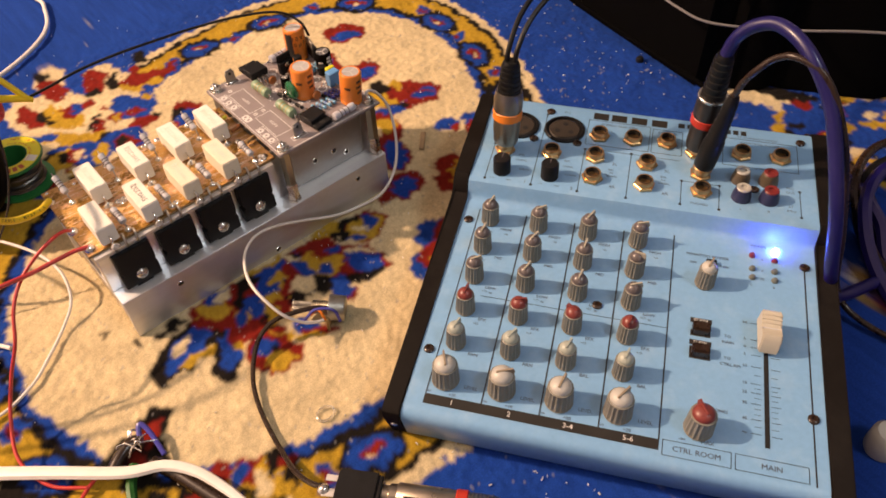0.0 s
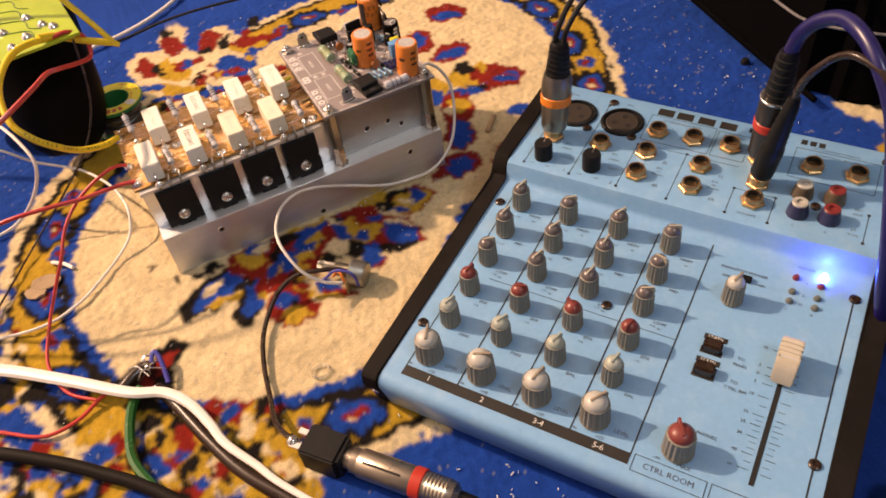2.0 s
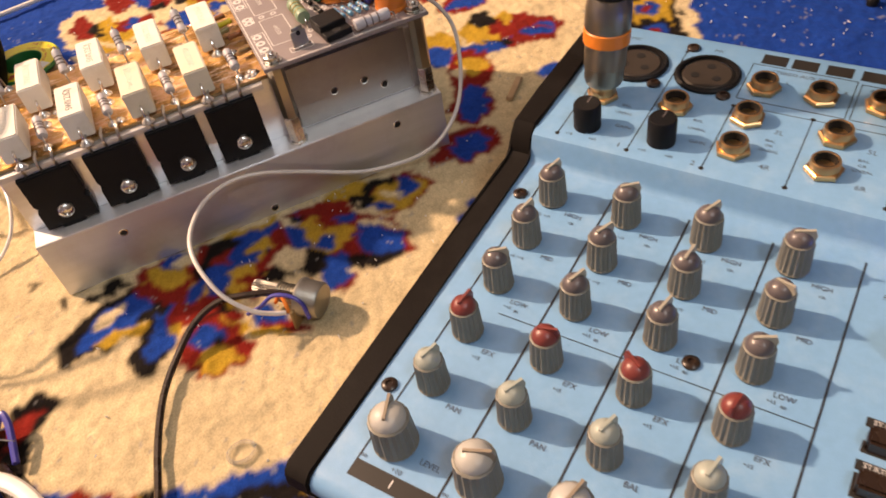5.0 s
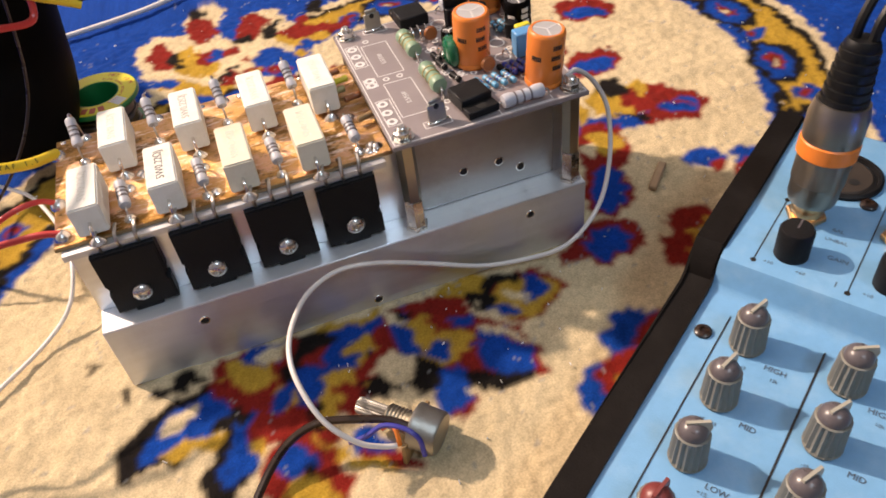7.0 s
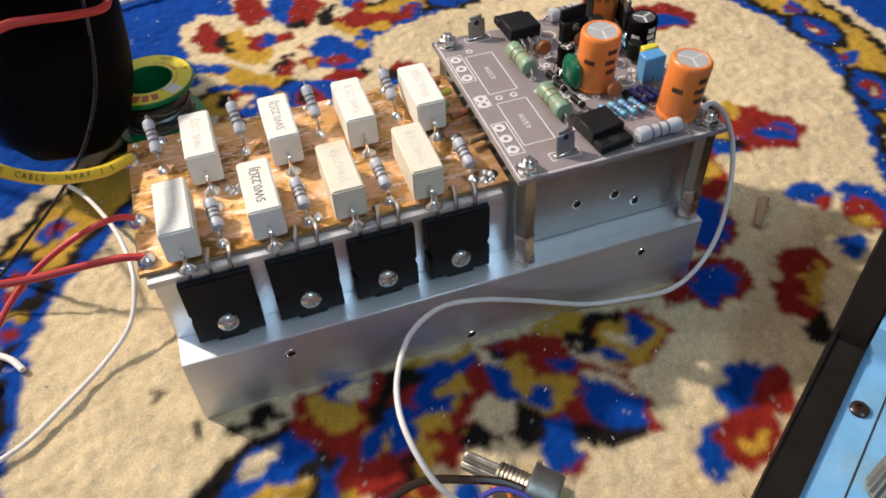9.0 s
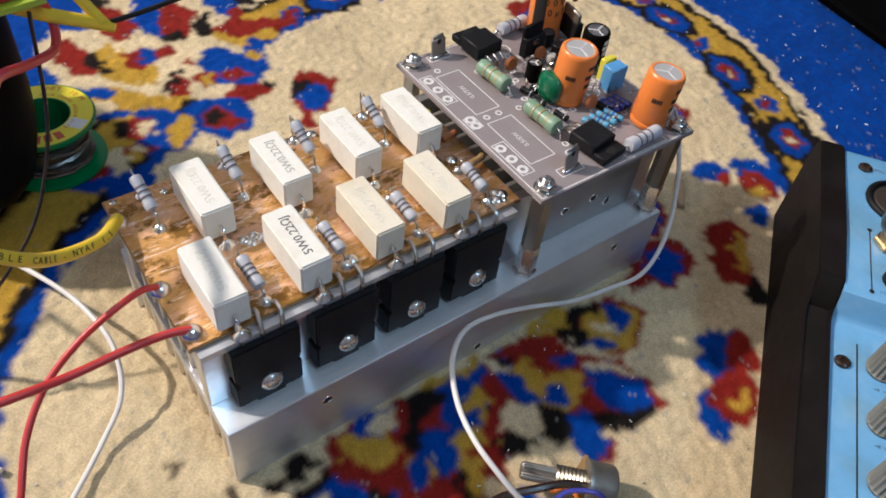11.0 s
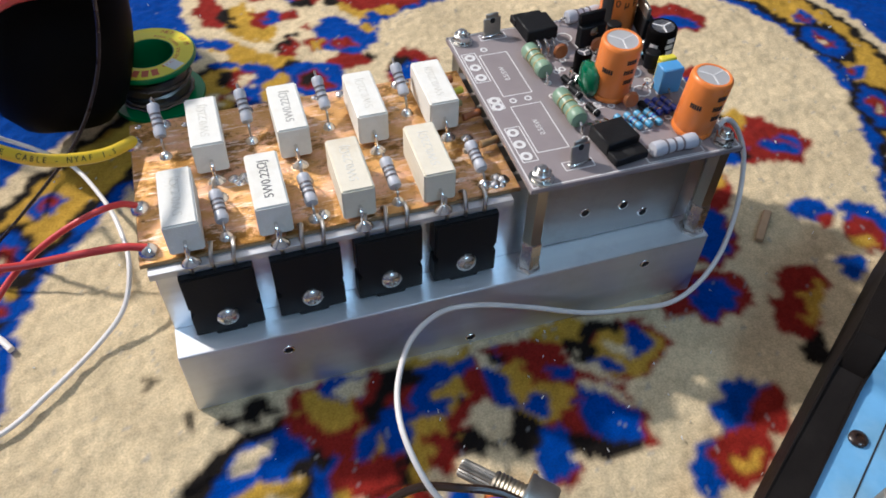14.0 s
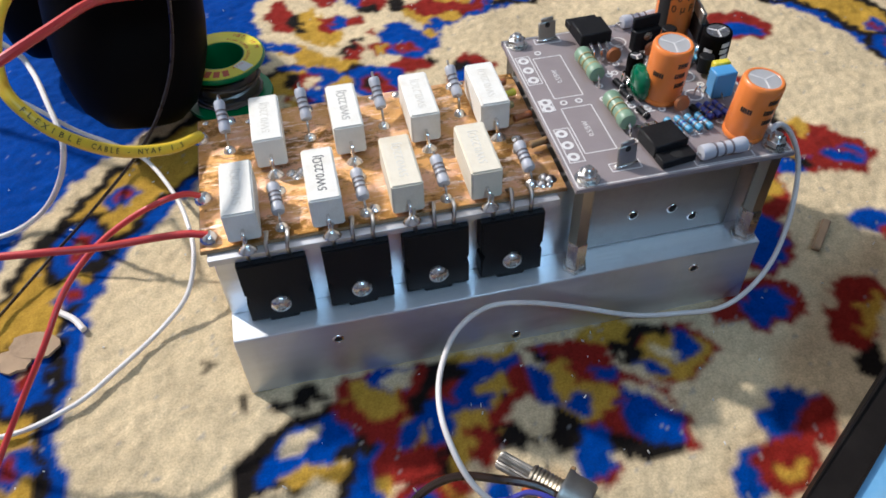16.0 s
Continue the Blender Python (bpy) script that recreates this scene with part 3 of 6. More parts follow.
spot(112, 229, 9.1, 4.7, 71, BLK)
spot(-3, -2, 2.6, 1.8, 111, BLK)
spot(19, 28, 6.3, 4.8, 97, BLU)
spot(20, 35, 5.6, 4.2, 99, YEL)
spot(-12, 13, 1.8, 1.3, 101, BLK)


def bouquet(x0, x1, y0, y1, count, seed, inside):
    """A crowded field of small flowers in all five colours."""
    rng = random.Random(seed)
    for _ in range(count):
        x, y = rng.uniform(x0, x1), rng.uniform(y0, y1)
        if inside(x, y):
            a = rng.uniform(2.6, 7.5)
            spot(x, y, a, a * rng.uniform(0.45, 0.9), rng.uniform(0, 180), rng.choice((YEL, YEL, YEL, BLU, RED, BEI, BLK, BLK)))


# the crowded corners outside the medallion
bouquet(-150, 22, -210, -74, 620, 4, lambda x, y: y < -96 - 0.35 * x and x < 18)
bouquet(-150, -62, -95, 40, 240, 8, lambda x, y: x < -84 - 0.1 * y)
bouquet(360, 470, -330, -95, 260, 6, lambda x, y: x > 372 + 0.1 * (y + 100))
bouquet(205, 360, -420, -215, 300, 9, lambda x, y: x + 0.62 * y > 135)
spot(388, -98, 7, 20, 30, BEI)
spot(402, -106, 6, 22, 30, BLK)

# narrow the tone of each tuft, and let the pile rise and fall
tone = 1 + 0.12 * waves(X, Y, 1.6, 11) + 0.09 * waves(X, Y, 9, 12) + 0.08 * waves(X, Y, 45, 13)
colours = np.ones((len(X), 4), dtype=np.float32)
colours[:, :3] = DYES[dye] * tone[:, None]
# neighbouring tufts lean into each other, so colours mingle along their edges
sheet = colours[:, :3].reshape(len(gy), len(gx), 3)
for _ in range(1):
    pad = np.pad(sheet, ((1, 1), (1, 1), (0, 0)), mode="edge")
    sheet = (pad[1:-1, 1:-1] * 2 + pad[:-2, 1:-1] + pad[2:, 1:-1] + pad[1:-1, :-2] + pad[1:-1, 2:]) / 6
colours[:, :3] = sheet.reshape(-1, 3) * (1 + 0.10 * waves(X, Y, 1.2, 31))[:, None]
# loose fibres of other colours caught in the pile
stray = (waves(X, Y, 1.3, 21) * waves(X, Y, 5, 22) > 0.52) & (abs(X - 120) < 330) & (abs(Y) < 330)
colours[stray, :3] = colours[stray, :3] * 0.5 + 0.12
Z = 0.45 * waves(X, Y, 2.3, 14) + 0.35 * waves(X, Y, 7, 15) - 0.35
nxg, nyg = len(gx), len(gy)
ids = np.arange(nxg * nyg).reshape(nyg, nxg)
quads = np.stack([ids[:-1, :-1], ids[:-1, 1:], ids[1:, 1:], ids[1:, :-1]], -1).reshape(-1, 4)
me = bpy.data.meshes.new("carpet")
me.vertices.add(len(X))
me.vertices.foreach_set("co", np.stack([X, Y, Z], -1).ravel() * 0.001)
me.loops.add(quads.size)
me.loops.foreach_set("vertex_index", quads.ravel())
me.polygons.add(len(quads))
me.polygons.foreach_set("loop_start", np.arange(0, quads.size, 4))
me.update(calc_edges=True)
me.attributes.new("pile", "FLOAT_COLOR", "POINT").data.foreach_set("color", colours.ravel())
pile = bpy.data.materials.new("cut_pile")
pile.use_nodes = True
nt = pile.node_tree
bsdf = nt.nodes["Principled BSDF"]
bsdf.inputs["Roughness"].default_value = 0.9
bsdf.inputs["Sheen Weight"].default_value = 0.02
bsdf.inputs["Specular IOR Level"].default_value = 0.06
at = nt.nodes.new("ShaderNodeAttribute")
at.attribute_name = "pile"
tc = nt.nodes.new("ShaderNodeTexCoord")
fib = nt.nodes.new("ShaderNodeTexNoise")
fib.inputs["Scale"].default_value = 1500
fib.inputs["Detail"].default_value = 5
nt.links.new(tc.outputs["Object"], fib.inputs["Vector"])
mr = nt.nodes.new("ShaderNodeMapRange")
mr.inputs["From Min"].default_value, mr.inputs["From Max"].default_value = 0.3, 0.7
mr.inputs["To Min"].default_value, mr.inputs["To Max"].default_value = 0.80, 1.16
nt.links.new(fib.outputs["Fac"], mr.inputs["Value"])
mul = nt.nodes.new("ShaderNodeMix")
mul.data_type, mul.blend_type = "RGBA", "MULTIPLY"
mul.inputs["Factor"].default_value = 1
nt.links.new(at.outputs["Color"], mul.inputs["A"])
nt.links.new(mr.outputs["Result"], mul.inputs["B"])
nt.links.new(mul.outputs["Result"], bsdf.inputs["Base Color"])
bp = nt.nodes.new("ShaderNodeBump")
bp.inputs["Strength"].default_value, bp.inputs["Distance"].default_value = 0.4, 0.0006
nt.links.new(fib.outputs["Fac"], bp.inputs["Height"])
nt.links.new(bp.outputs["Normal"], bsdf.inputs["Normal"])
me.materials.append(pile)
for p in me.polygons:
    p.use_smooth = True
tagged(new("carpet", me), "blue pile carpet with a cream floral medallion, littered with flakes", "carpet", kind="structure")


# ---- power amplifier module ----
amp = thing("amplifier_module", "bare power amplifier on an aluminium heatsink with two circuit boards", "amplifier")


def drilled_hole(sink, x, y, z):
    """A black disc painted as a hole's dark inside, with a bright countersunk burr."""
    m = Matrix.Translation((x, y, z)) @ Matrix.Rotation(radians(90), 4, "X")
    hole = part("drilled_hole", lathe(bmesh.new(), [(1.25, 0), (1.25, 0.12), (0, 0.12)], 16, m), HOLE, sink)
    part("burr", lathe(bmesh.new(), [(1.15, 0.05), (1.25, 0.3), (1.6, 0.22), (1.75, 0)], 16, m, closed=False), TIN, hole, "bright turned burr")


def heatsink():
    sink = part("heatsink", box(bmesh.new(), 0, 160.5, 2.8, 72.2, 20.5, 25.5), ALU, amp, "brushed aluminium heatsink with a stepped front")
    bm = box(bmesh.new(), 0, 160.5, 0, 3, -0.5, 25.52, 0.3)
    part("front_face", bm, ALU, sink)
    part("back_face", box(bmesh.new(), 0, 160.5, 72, 75, -0.5, 25.52, 0.3), ALU, sink)
    part("lit_ledge_skin", box(bmesh.new(), 0.1, 160.4, 0.12, 10.28, 25.45, 25.72, 0.08), ALU_LEDGE_LIT, sink, "milled ledge, paled in colour for the lamp's glare")
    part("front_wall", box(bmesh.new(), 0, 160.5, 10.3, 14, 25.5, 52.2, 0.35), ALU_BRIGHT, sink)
    part("back_wall", box(bmesh.new(), 0, 160.5, 63, 66.8, 25.5, 52.2, 0.35), ALU, sink)
    part("backing_plate", box(bmesh.new(), 105.5, 153.0, 9.9, 10.35, 26.2, 52.6, 0.1), ALU_DULL, sink, "tarnished backing plate, darkened for shade under the driver board")
    for k in range(7):
        y = 17.5 + 6.4 * k
        part("fin", box(bmesh.new(), 0.8, 159.7, y, y + 1.7, 25.5, 51.0, 0.25), ALU_DARK, sink)
    for k in range(8):
        y = 8 + 8.2 * k
        part("fin", box(bmesh.new(), 0.8, 159.7, y, y + 1.9, 0.3, 20.5, 0.25), ALU_DARK, sink)
    for x, z in ((28.8, 18.3), (83.5, 2.6), (140, 19.0)):
        drilled_hole(sink, x, 0.02, z)
    for x, z in ((121.1, 37.2), (133.6, 37.0), (141.1, 32.1)):
        drilled_hole(sink, x, 9.92, z)
    # a small raised white dot low on the plate
    part("white_speck", lathe(bmesh.new(), [(0.75, 0), (0.6, 0.12), (0, 0.16)], 9, Matrix.Translation((121.5, 9.9, 25.3)) @ Matrix.Rotation(radians(90), 4, "X")), PRINT, sink, "tiny white speck")
    return sink


heatsink()


def transistor(x):
    # the moulding is waisted by a half-round notch on either side, level with the screw
    notch = [(1.7 * math.sin(radians(a)), 36.4 - 1.7 * math.cos(radians(a))) for a in range(0, 181, 30)]
    outline = [(-9.2, 27.0), (9.2, 27.0)] + [(9.2 - d, z) for d, z in notch] + [(9.2, 50.0), (-9.2, 50.0)] + [(-9.2 + d, z) for d, z in reversed(notch)]
    bm = bmesh.new()
    front, back = ([bm.verts.new((x + u, y, z)) for u, z in outline] for y in (5.0, 10.2))
    bm.faces.new(front)
    bm.faces.new(back[::-1])
    for i in range(len(outline)):
        j = (i + 1) % len(outline)
        bm.faces.new((front[j], front[i], back[i], back[j]))
    bmesh.ops.bevel(bm, geom=[e for e in bm.edges if all(v.co.y < 6 for v in e.verts)], offset=0.45, segments=2, affect="EDGES", clamp_overlap=True)
    body = part("transistor", bm, BLACK, amp, "black power transistor clamped by a screw")
    # the moulded foot juts a little round the screw
    part("foot", box(bmesh.new(), x - 4.2, x + 4.2, 5.2, 10.0, 25.7, 27.3, 0.4), BLACK, body)
    bm = lathe(bmesh.new(), [(3.1, 0), (3.1, 0.6), (2.7, 1.3), (2.0, 1.8), (1.3, 2.0), (1.15, 1.2), (0, 1.1)], 20, Matrix.Translation((x, 5.0, 33.4)) @ Matrix.Rotation(radians(90), 4, "X"))
    part("screw", bm, STEEL, body, "shiny pan-head screw")
    for k in (-1, 0, 1):
        p = x + 5.4 * k
        bm = tube(bmesh.new(), [(p, 7.2, 49.6), (p - 0.2, 6.4, 53.0), (p + 0.3 * k, 7.8, 55.0 + 0.4 * k), (p + 0.5, 10.8, 55.6), (p + 0.8 * k, 12.8, 53.8)], 0.42, 6, 4, flat=1.4)
        part("lead", bm, LEAD, body)
    return body


for x in (15.2, 38.0, 60.3, 82.2):
    transistor(x)

part("clamp_bar", box(bmesh.new(), -0.6, 96, 7.0, 10.2, 50.2, 52.3, 0.08), ALU, amp, "bright aluminium bar under the board edge")

# output board with the emitter resistors
power_board = part("power_board", box(bmesh.new(), -2.2, 99, 9.6, 66.5, 52.4, 53.4, 0.1), PHENOLIC, amp, "home-etched copper board browned by flux")
tracks_rng = random.Random(5)
for x0, x1, y0, y1 in ((-1.7, 98.5, 10.1, 17.6), (-1.7, 30.2, 18.2, 36.9), (30.8, 98.5, 18.2, 36.9), (-1.7, 53.2, 37.5, 66.0), (53.8, 98.5, 37.5, 66.0)):
    part("copper_track", box(bmesh.new(), x0 - 0.28, x1 + 0.28, y0 - 0.28, y1 + 0.28, 53.4, 53.75, 0.06), COPPER, power_board)


def cement_resistor(x, y0, wear, mat=CEMENT):
    w = 4.35
    bm = box(bmesh.new(), x - w, x + w, y0, y0 + 21.3, 54.6, 64.6, 0.45, segments=2)
    body = part("cement_resistor", bm, mat, amp, ("white cement resistor with black value print", "white cement resistor with faded value print", "cement resistor with its print worn off")[wear])
    for y, s in ((y0, -1), (y0 + 21.3, 1)):
        bm = tube(bmesh.new(), [(x, y, 59), (x, y + 1.8 * s, 58.6), (x, y + 2.6 * s, 56.5), (x, y + 2.7 * s, 53.5)], 0.5, 6, 4)
        part("lead", bm, TIN, body)
        bm = lathe(bmesh.new(), [(2.6, 0), (2.2, 0.7), (1.1, 1.6), (0.5, 2.2), (0, 2.3)], 12, Matrix.Translation((x + 0.2, y + 2.7 * s, 53.7)) @ Matrix.Diagonal((1, 0.75, 1, 1)))
        part("solder_joint", bm, TIN, body)
    lettering("5W0.22\u03a9J", 3.4, Matrix.Translation((x, y0 + 10.6, 64.64)) @ Matrix.Rotation(radians(90), 4, "Z"), (INK_GREY, FADED, WORN)[wear], body)


INK_GREY = material("thin_black_ink", (0.10, 0.095, 0.09), 0.7, 0, 0.4, 1200, 0)
FADED = material("faded_ink", (0.42, 0.40, 0.36), 0.7, 0, 0.3, 900, 0)
WORN = material("worn_ink", (0.72, 0.69, 0.61), 0.7, 0, 0.2, 900, 0)
for k, x in enumerate((10.0, 32.3, 54.0, 75.7)):
    cement_resistor(x, 9.9, (2, 0, 2, 2)[k], CEMENT_AGED if k > 1 else CEMENT)
for k, x in enumerate((19.5, 42.5, 64.8, 85.8)):
    cement_resistor(x, 38.0, (2, 1, 2, 2)[k])


def axial(parent, p, q, r, mat, bands=(), label="", leads=True, name="resistor"):
    """A resistor with swollen ends, colour bands and bent leads, between two points."""
    h = (Vector(q) - Vector(p)).length
    m = along(p, q)
    bm = lathe(bmesh.new(), [(0.4, 0), (r * 0.9, 0.25), (r, 0.9), (r, h * 0.2), (r * 0.86, h * 0.3), (r * 0.86, h * 0.7), (r, h * 0.8), (r, h - 0.9), (r * 0.9, h - 0.25), (0.4, h)], 14, m)
    body = part(name, bm, mat, parent, label)
    for k, bmat in bands:
        part("colour_band", lathe(bmesh.new(), [(r * 0.9, h * k - 0.28), (r * 0.93 + 0.05, h * k - 0.25), (r * 0.93 + 0.05, h * k + 0.25), (r * 0.9, h * k + 0.28)], 14, m), bmat, body)
    return body


def standing(x, y0, z0, y1, z1, r):
    body = axial(amp, (x, y0, z0), (x - 0.6, y1, z1), r, RES_GREY, ((0.36, BAND_DARK), (0.52, BAND_DARK), (0.66, BAND_DARK)), "grey banded resistor on bent leads")
    part("lead", tube(bmesh.new(), [(x, y0, z0), (x, y0 - 1.6, z0 - 0.5), (x, y0 - 2.2, 53.6)], 0.34, 6, 4), LEAD, body)
    part("lead", tube(bmesh.new(), [(x - 0.6, y1, z1), (x - 0.8, y1 + 1.0, z1 + 0.7), (x - 0.4, y1 + 2.6, z1 - 0.6), (x + 0.6, y1 + 3.2, 53.6)], 0.3, 6, 5), LEAD, body)
    for xx, yy in ((x, y0 - 2.2), (x + 0.6, y1 + 3.2)):
        part("solder_joint", lathe(bmesh.new(), [(2.0, 0), (1.6, 0.7), (0.7, 1.5), (0, 1.7)], 10, Matrix.Translation((xx, yy, 53.7))), TIN, body)


for x in (19.6, 42.6, 65.2, 89.6):
    standing(x, 15.8, 57.0, 25.2, 59.3, 1.8)
for x in (7.2, 31.2, 53.8, 77.6):
    standing(x, 51.8, 58.8, 60.6, 64.0, 1.7)

for k in range(24):
    x, y = tracks_rng.uniform(0, 97), tracks_rng.choice((12.5, 14.5, 33.5, 35.5, 62.5, 64.5)) + tracks_rng.uniform(-0.8, 0.8)
    r = tracks_rng.uniform(0.8, 1.7)
    part("solder_joint", lathe(bmesh.new(), [(r * 1.2, 0), (r, 0.25 * r), (r * 0.5, 0.55 * r), (0, 0.65 * r)], 10, Matrix.Translation((x, y, 53.7))), TIN, power_board)
for x, y in ((0.6, 13.6), (-0.6, 29.5), (-1.0, 56.5)):
    part("wire_joint", lathe(bmesh.new(), [(2.6, 0), (2.5, 1.0), (1.6, 2.2), (0.6, 2.8), (0, 2.9)], 12, Matrix.Translation((x, y, 53.7))), TIN, power_board, "lump of solder holding a wire")
for k, (x, y) in enumerate(((91, 46), (93.5, 52), (92, 58), (95, 40), (96, 27))):
    axial(power_board, (x - 3, y, 56.2), (x + 3, y + 1.2, 56.2), 1.2, (BAND_GOLD, YELLOW_TAPE, BROWN, BROWN, PHENOLIC)[k], name="small_resistor")

# driver board on four posts
driver = part("driver_board", box(bmesh.new(), 97.6, 160.9, 0.6, 74.4, 59.5, 61.0, 0.12), PCB, amp, "grey driver circuit board with white print")
for x, y in ((101.8, 4.2), (156.7, 4.4), (101.8, 70.8), (156.7, 70.8)):
    post = part("standoff_post", lathe(bmesh.new(), [(2.9, 37.6), (3.0, 37.9), (3.0, 59.5)], 6, Matrix.Translation((x, y, 0))), POST, amp, "hexagonal metal standoff")
    part("lower_standoff", lathe(bmesh.new(), [(3.2, 25.5), (3.2, 37.0), (3.0, 37.5)], 6, Matrix.Translation((x, y, 0)) @ Matrix.Rotation(radians(12), 4, "Z")), STEEL, post, "bright lower hexagonal spacer")
    part("spacer_flange", lathe(bmesh.new(), [(3.9, 25.5), (3.9, 26.7), (3.3, 26.9)], 6, Matrix.Translation((x, y, 0)) @ Matrix.Rotation(radians(12), 4, "Z")), STEEL, post)
    part("washer", lathe(bmesh.new(), [(3.5, 0), (3.5, 0.5), (2, 0.5)], 18, Matrix.Translation((x, y, 61.0))), STEEL, post)
    part("nut", lathe(bmesh.new(), [(2.4, 0), (2.8, 0.3), (2.8, 1.9), (2.4, 2.2), (1.5, 2.2)], 6, Matrix.Translation((x, y, 61.6))), STEEL, post)
    part("thread", lathe(bmesh.new(), [(1.5, 0), (1.5, 3.8), (1.1, 4.2), (0, 4.2)], 12, Matrix.Translation((x, y, 61.0))), STEEL, post)

bm = bmesh.new()
frame_lines(bm, 98.4, 160.2, 1.3, 73.7, 0.35, 61.0)
frame_lines(bm, 104.6, 113.6, 40.2, 61.8, 0.3, 61.0)
frame_lines(bm, 104.9, 114.2, 14.2, 35.0, 0.3, 61.0)
frame_lines(bm, 99.2, 103.6, 48.6, 63.6, 0.3, 61.0)
frame_lines(bm, 99.6, 104.0, 11.4, 26.2, 0.3, 61.0)
frame_lines(bm, 99.4, 103.2, 34.8, 40.2, 0.3, 61.0)
frame_lines(bm, 109.5, 118.0, 5.2, 8.4, 0.3, 61.0)
frame_lines(bm, 108.0, 116.5, 69.4, 72.4, 0.3, 61.0)
frame_lines(bm, 132.5, 149.5, 1.9, 6.9, 0.3, 61.0)
ticks = random.Random(23)
for _ in range(70):
    x, y, a = ticks.uniform(121, 158), ticks.uniform(13, 68), ticks.choice((0, 90, 35))
    strip(bm, x, y, x + 2.2 * math.cos(radians(a)), y + 2.2 * math.sin(radians(a)), 0.35, 61.0)
part("printed_outline", bm, PRINT, driver)
pads = [(101.3, y) for y in (61.3, 56.1, 50.8, 23.9, 18.7, 13.6)] + [(101.3, 39), (101.3, 36), (107, 64.5), (106.6, 37.6), (111.3, 37.6), (118.2, 12.5), (118.5, 58), (119.8, 43), (118.6, 36.5), (120, 16), (140, 5), (150, 6.5)]
rng = random.Random(11)
pads += [(rng.uniform(122, 158), rng.uniform(16, 66)) for _ in range(46)]
ring_mesh = finish(lathe(bmesh.new(), [(0.65, 0), (0.65, 0.12), (1.15, 0.12), (1.15, 0)], 14, closed=False), "pad", PRINT)
wide_ring = finish(lathe(bmesh.new(), [(0.8, 0), (0.8, 0.12), (1.75, 0.12), (1.75, 0)], 16, closed=False), "pad", PRINT)
for k, (x, y) in enumerate(pads):
    share("pad", wide_ring if k < 8 else ring_mesh, driver, (x, y, 61.02))
for x, y in ((109, 51), (109.5, 24.5)):
    lettering("0.5/5W", 2.3, Matrix.Translation((x, y, 61.03)) @ Matrix.Rotation(radians(90), 4, "Z"), PRINT, driver)
ring_big = finish(lathe(bmesh.new(), [(2.3, 0), (2.3, 0.1), (2.8, 0.1), (2.8, 0)], 20, closed=False), "print_ring", PRINT)
for x, y in ((145.3, 31.5), (134, 64), (141, 54), (147, 41)):
    share("print_ring", ring_big, driver, (x, y, 61.02))


def electrolytic(x, y, r, h, mat, name, label, lean=(0, 0), marks=True):
    m = Matrix.Translation((x, y, 61.0)) @ Matrix.Rotation(radians(lean[0]), 4, "X") @ Matrix.Rotation(radians(lean[1]), 4, "Y")
    bm = lathe(bmesh.new(), [(r * 0.92, 0), (r, 0.6), (r, 1.6), (r * 0.95, 2.1), (r, 2.7), (r, h - 0.9), (r * 0.97, h - 0.25), (r * 0.89, h + 0.22), (r * 0.78, h + 0.25), (r * 0.74, h)], 28, m)
    can = part(name, bm, mat, driver, label)
    part("can_top", lathe(bmesh.new(), [(r * 0.76, h - 0.1), (r * 0.76, h + 0.12), (0, h + 0.05)], 24, m), CAN_TOP if mat != CAN_BLACK else STEEL, can, "scored metal top")
    bm = bmesh.new()
    for k in range(3):
        box(bm, 0, r * 0.7, -0.22, 0.22, h + 0.1, h + 0.18, m=m @ Matrix.Rotation(radians(120 * k + 20), 4, "Z"))
    part("vent_score", bm, PRINT, can)
    if marks:
        for a, z, w in ((-75, 0.80, 0.5), (-78, 0.62, 0.6), (-72, 0.44, 0.45), (-140, 0.60, 0.5), (-20, 0.5, 0.5)):
            bm, n = bmesh.new(), 5
            for j in range(n):
                ang = radians(a + (j - n / 2) * 6.5)
                box(bm, -0.26, 0.26, -0.03, 0.05, -0.75, 0.75, m=m @ Matrix.Rotation(ang, 4, "Z") @ Matrix.Translation((r + 0.01, 0, h * z)) @ Matrix.Rotation(radians(90), 4, "Z"))
            part("printed_mark", bm, INK if mat == ORANGE else PRINT, can)
    return can


electrolytic(135.4, 33.6, 5.9, 18.6, ORANGE, "electrolytic_capacitor", "orange electrolytic capacitor with black print", (3, 1))
electrolytic(150.6, 11.8, 5.8, 18.3, ORANGE, "electrolytic_capacitor", "orange electrolytic capacitor at the board edge", (2, 4))
back_can = electrolytic(152.6, 65.4, 5.9, 18.5, ORANGE, "electrolytic_capacitor", "orange electrolytic capacitor beside black regulators", (-4, 2), False)
# narrow black strips side by side down one side of the can
bm = bmesh.new()
for k in range(6):
    box(bm, 5.86, 5.98, -0.36, 0.36, 3, 17, m=Matrix.Translation((152.6, 65.4, 61.0)) @ Matrix.Rotation(radians(-4), 4, "X") @ Matrix.Rotation(radians(2), 4, "Y") @ Matrix.Rotation(radians(186 + 7 * k), 4, "Z"))
part("side_stripe", bm, INK, back_can, "black stripe down one side")
for words, zz in (("100V", 14.2), ("100\u03bcF", 10.6)):
    for k, ch in enumerate(words):
        a = radians(-122 + 27 * (k - (len(words) - 1) / 2))
        m = Matrix.Translation((152.6, 65.4, 61.0)) @ Matrix.Rotation(radians(-4), 4, "X") @ Matrix.Rotation(radians(2), 4, "Y") @ Matrix.Rotation(a, 4, "Z") @ Matrix.Translation((5.93, 0, zz)) @ Matrix.Rotation(radians(90), 4, "Z") @ Matrix.Rotation(radians(90), 4, "X")
        lettering(ch, 3.4, m, INK, back_can, 0.05, "letter")
electrolytic(157.0, 45.2, 4.5, 12.0, CAN_BLACK, "small_capacitor", "small black electrolytic capacitor", (2, -2))
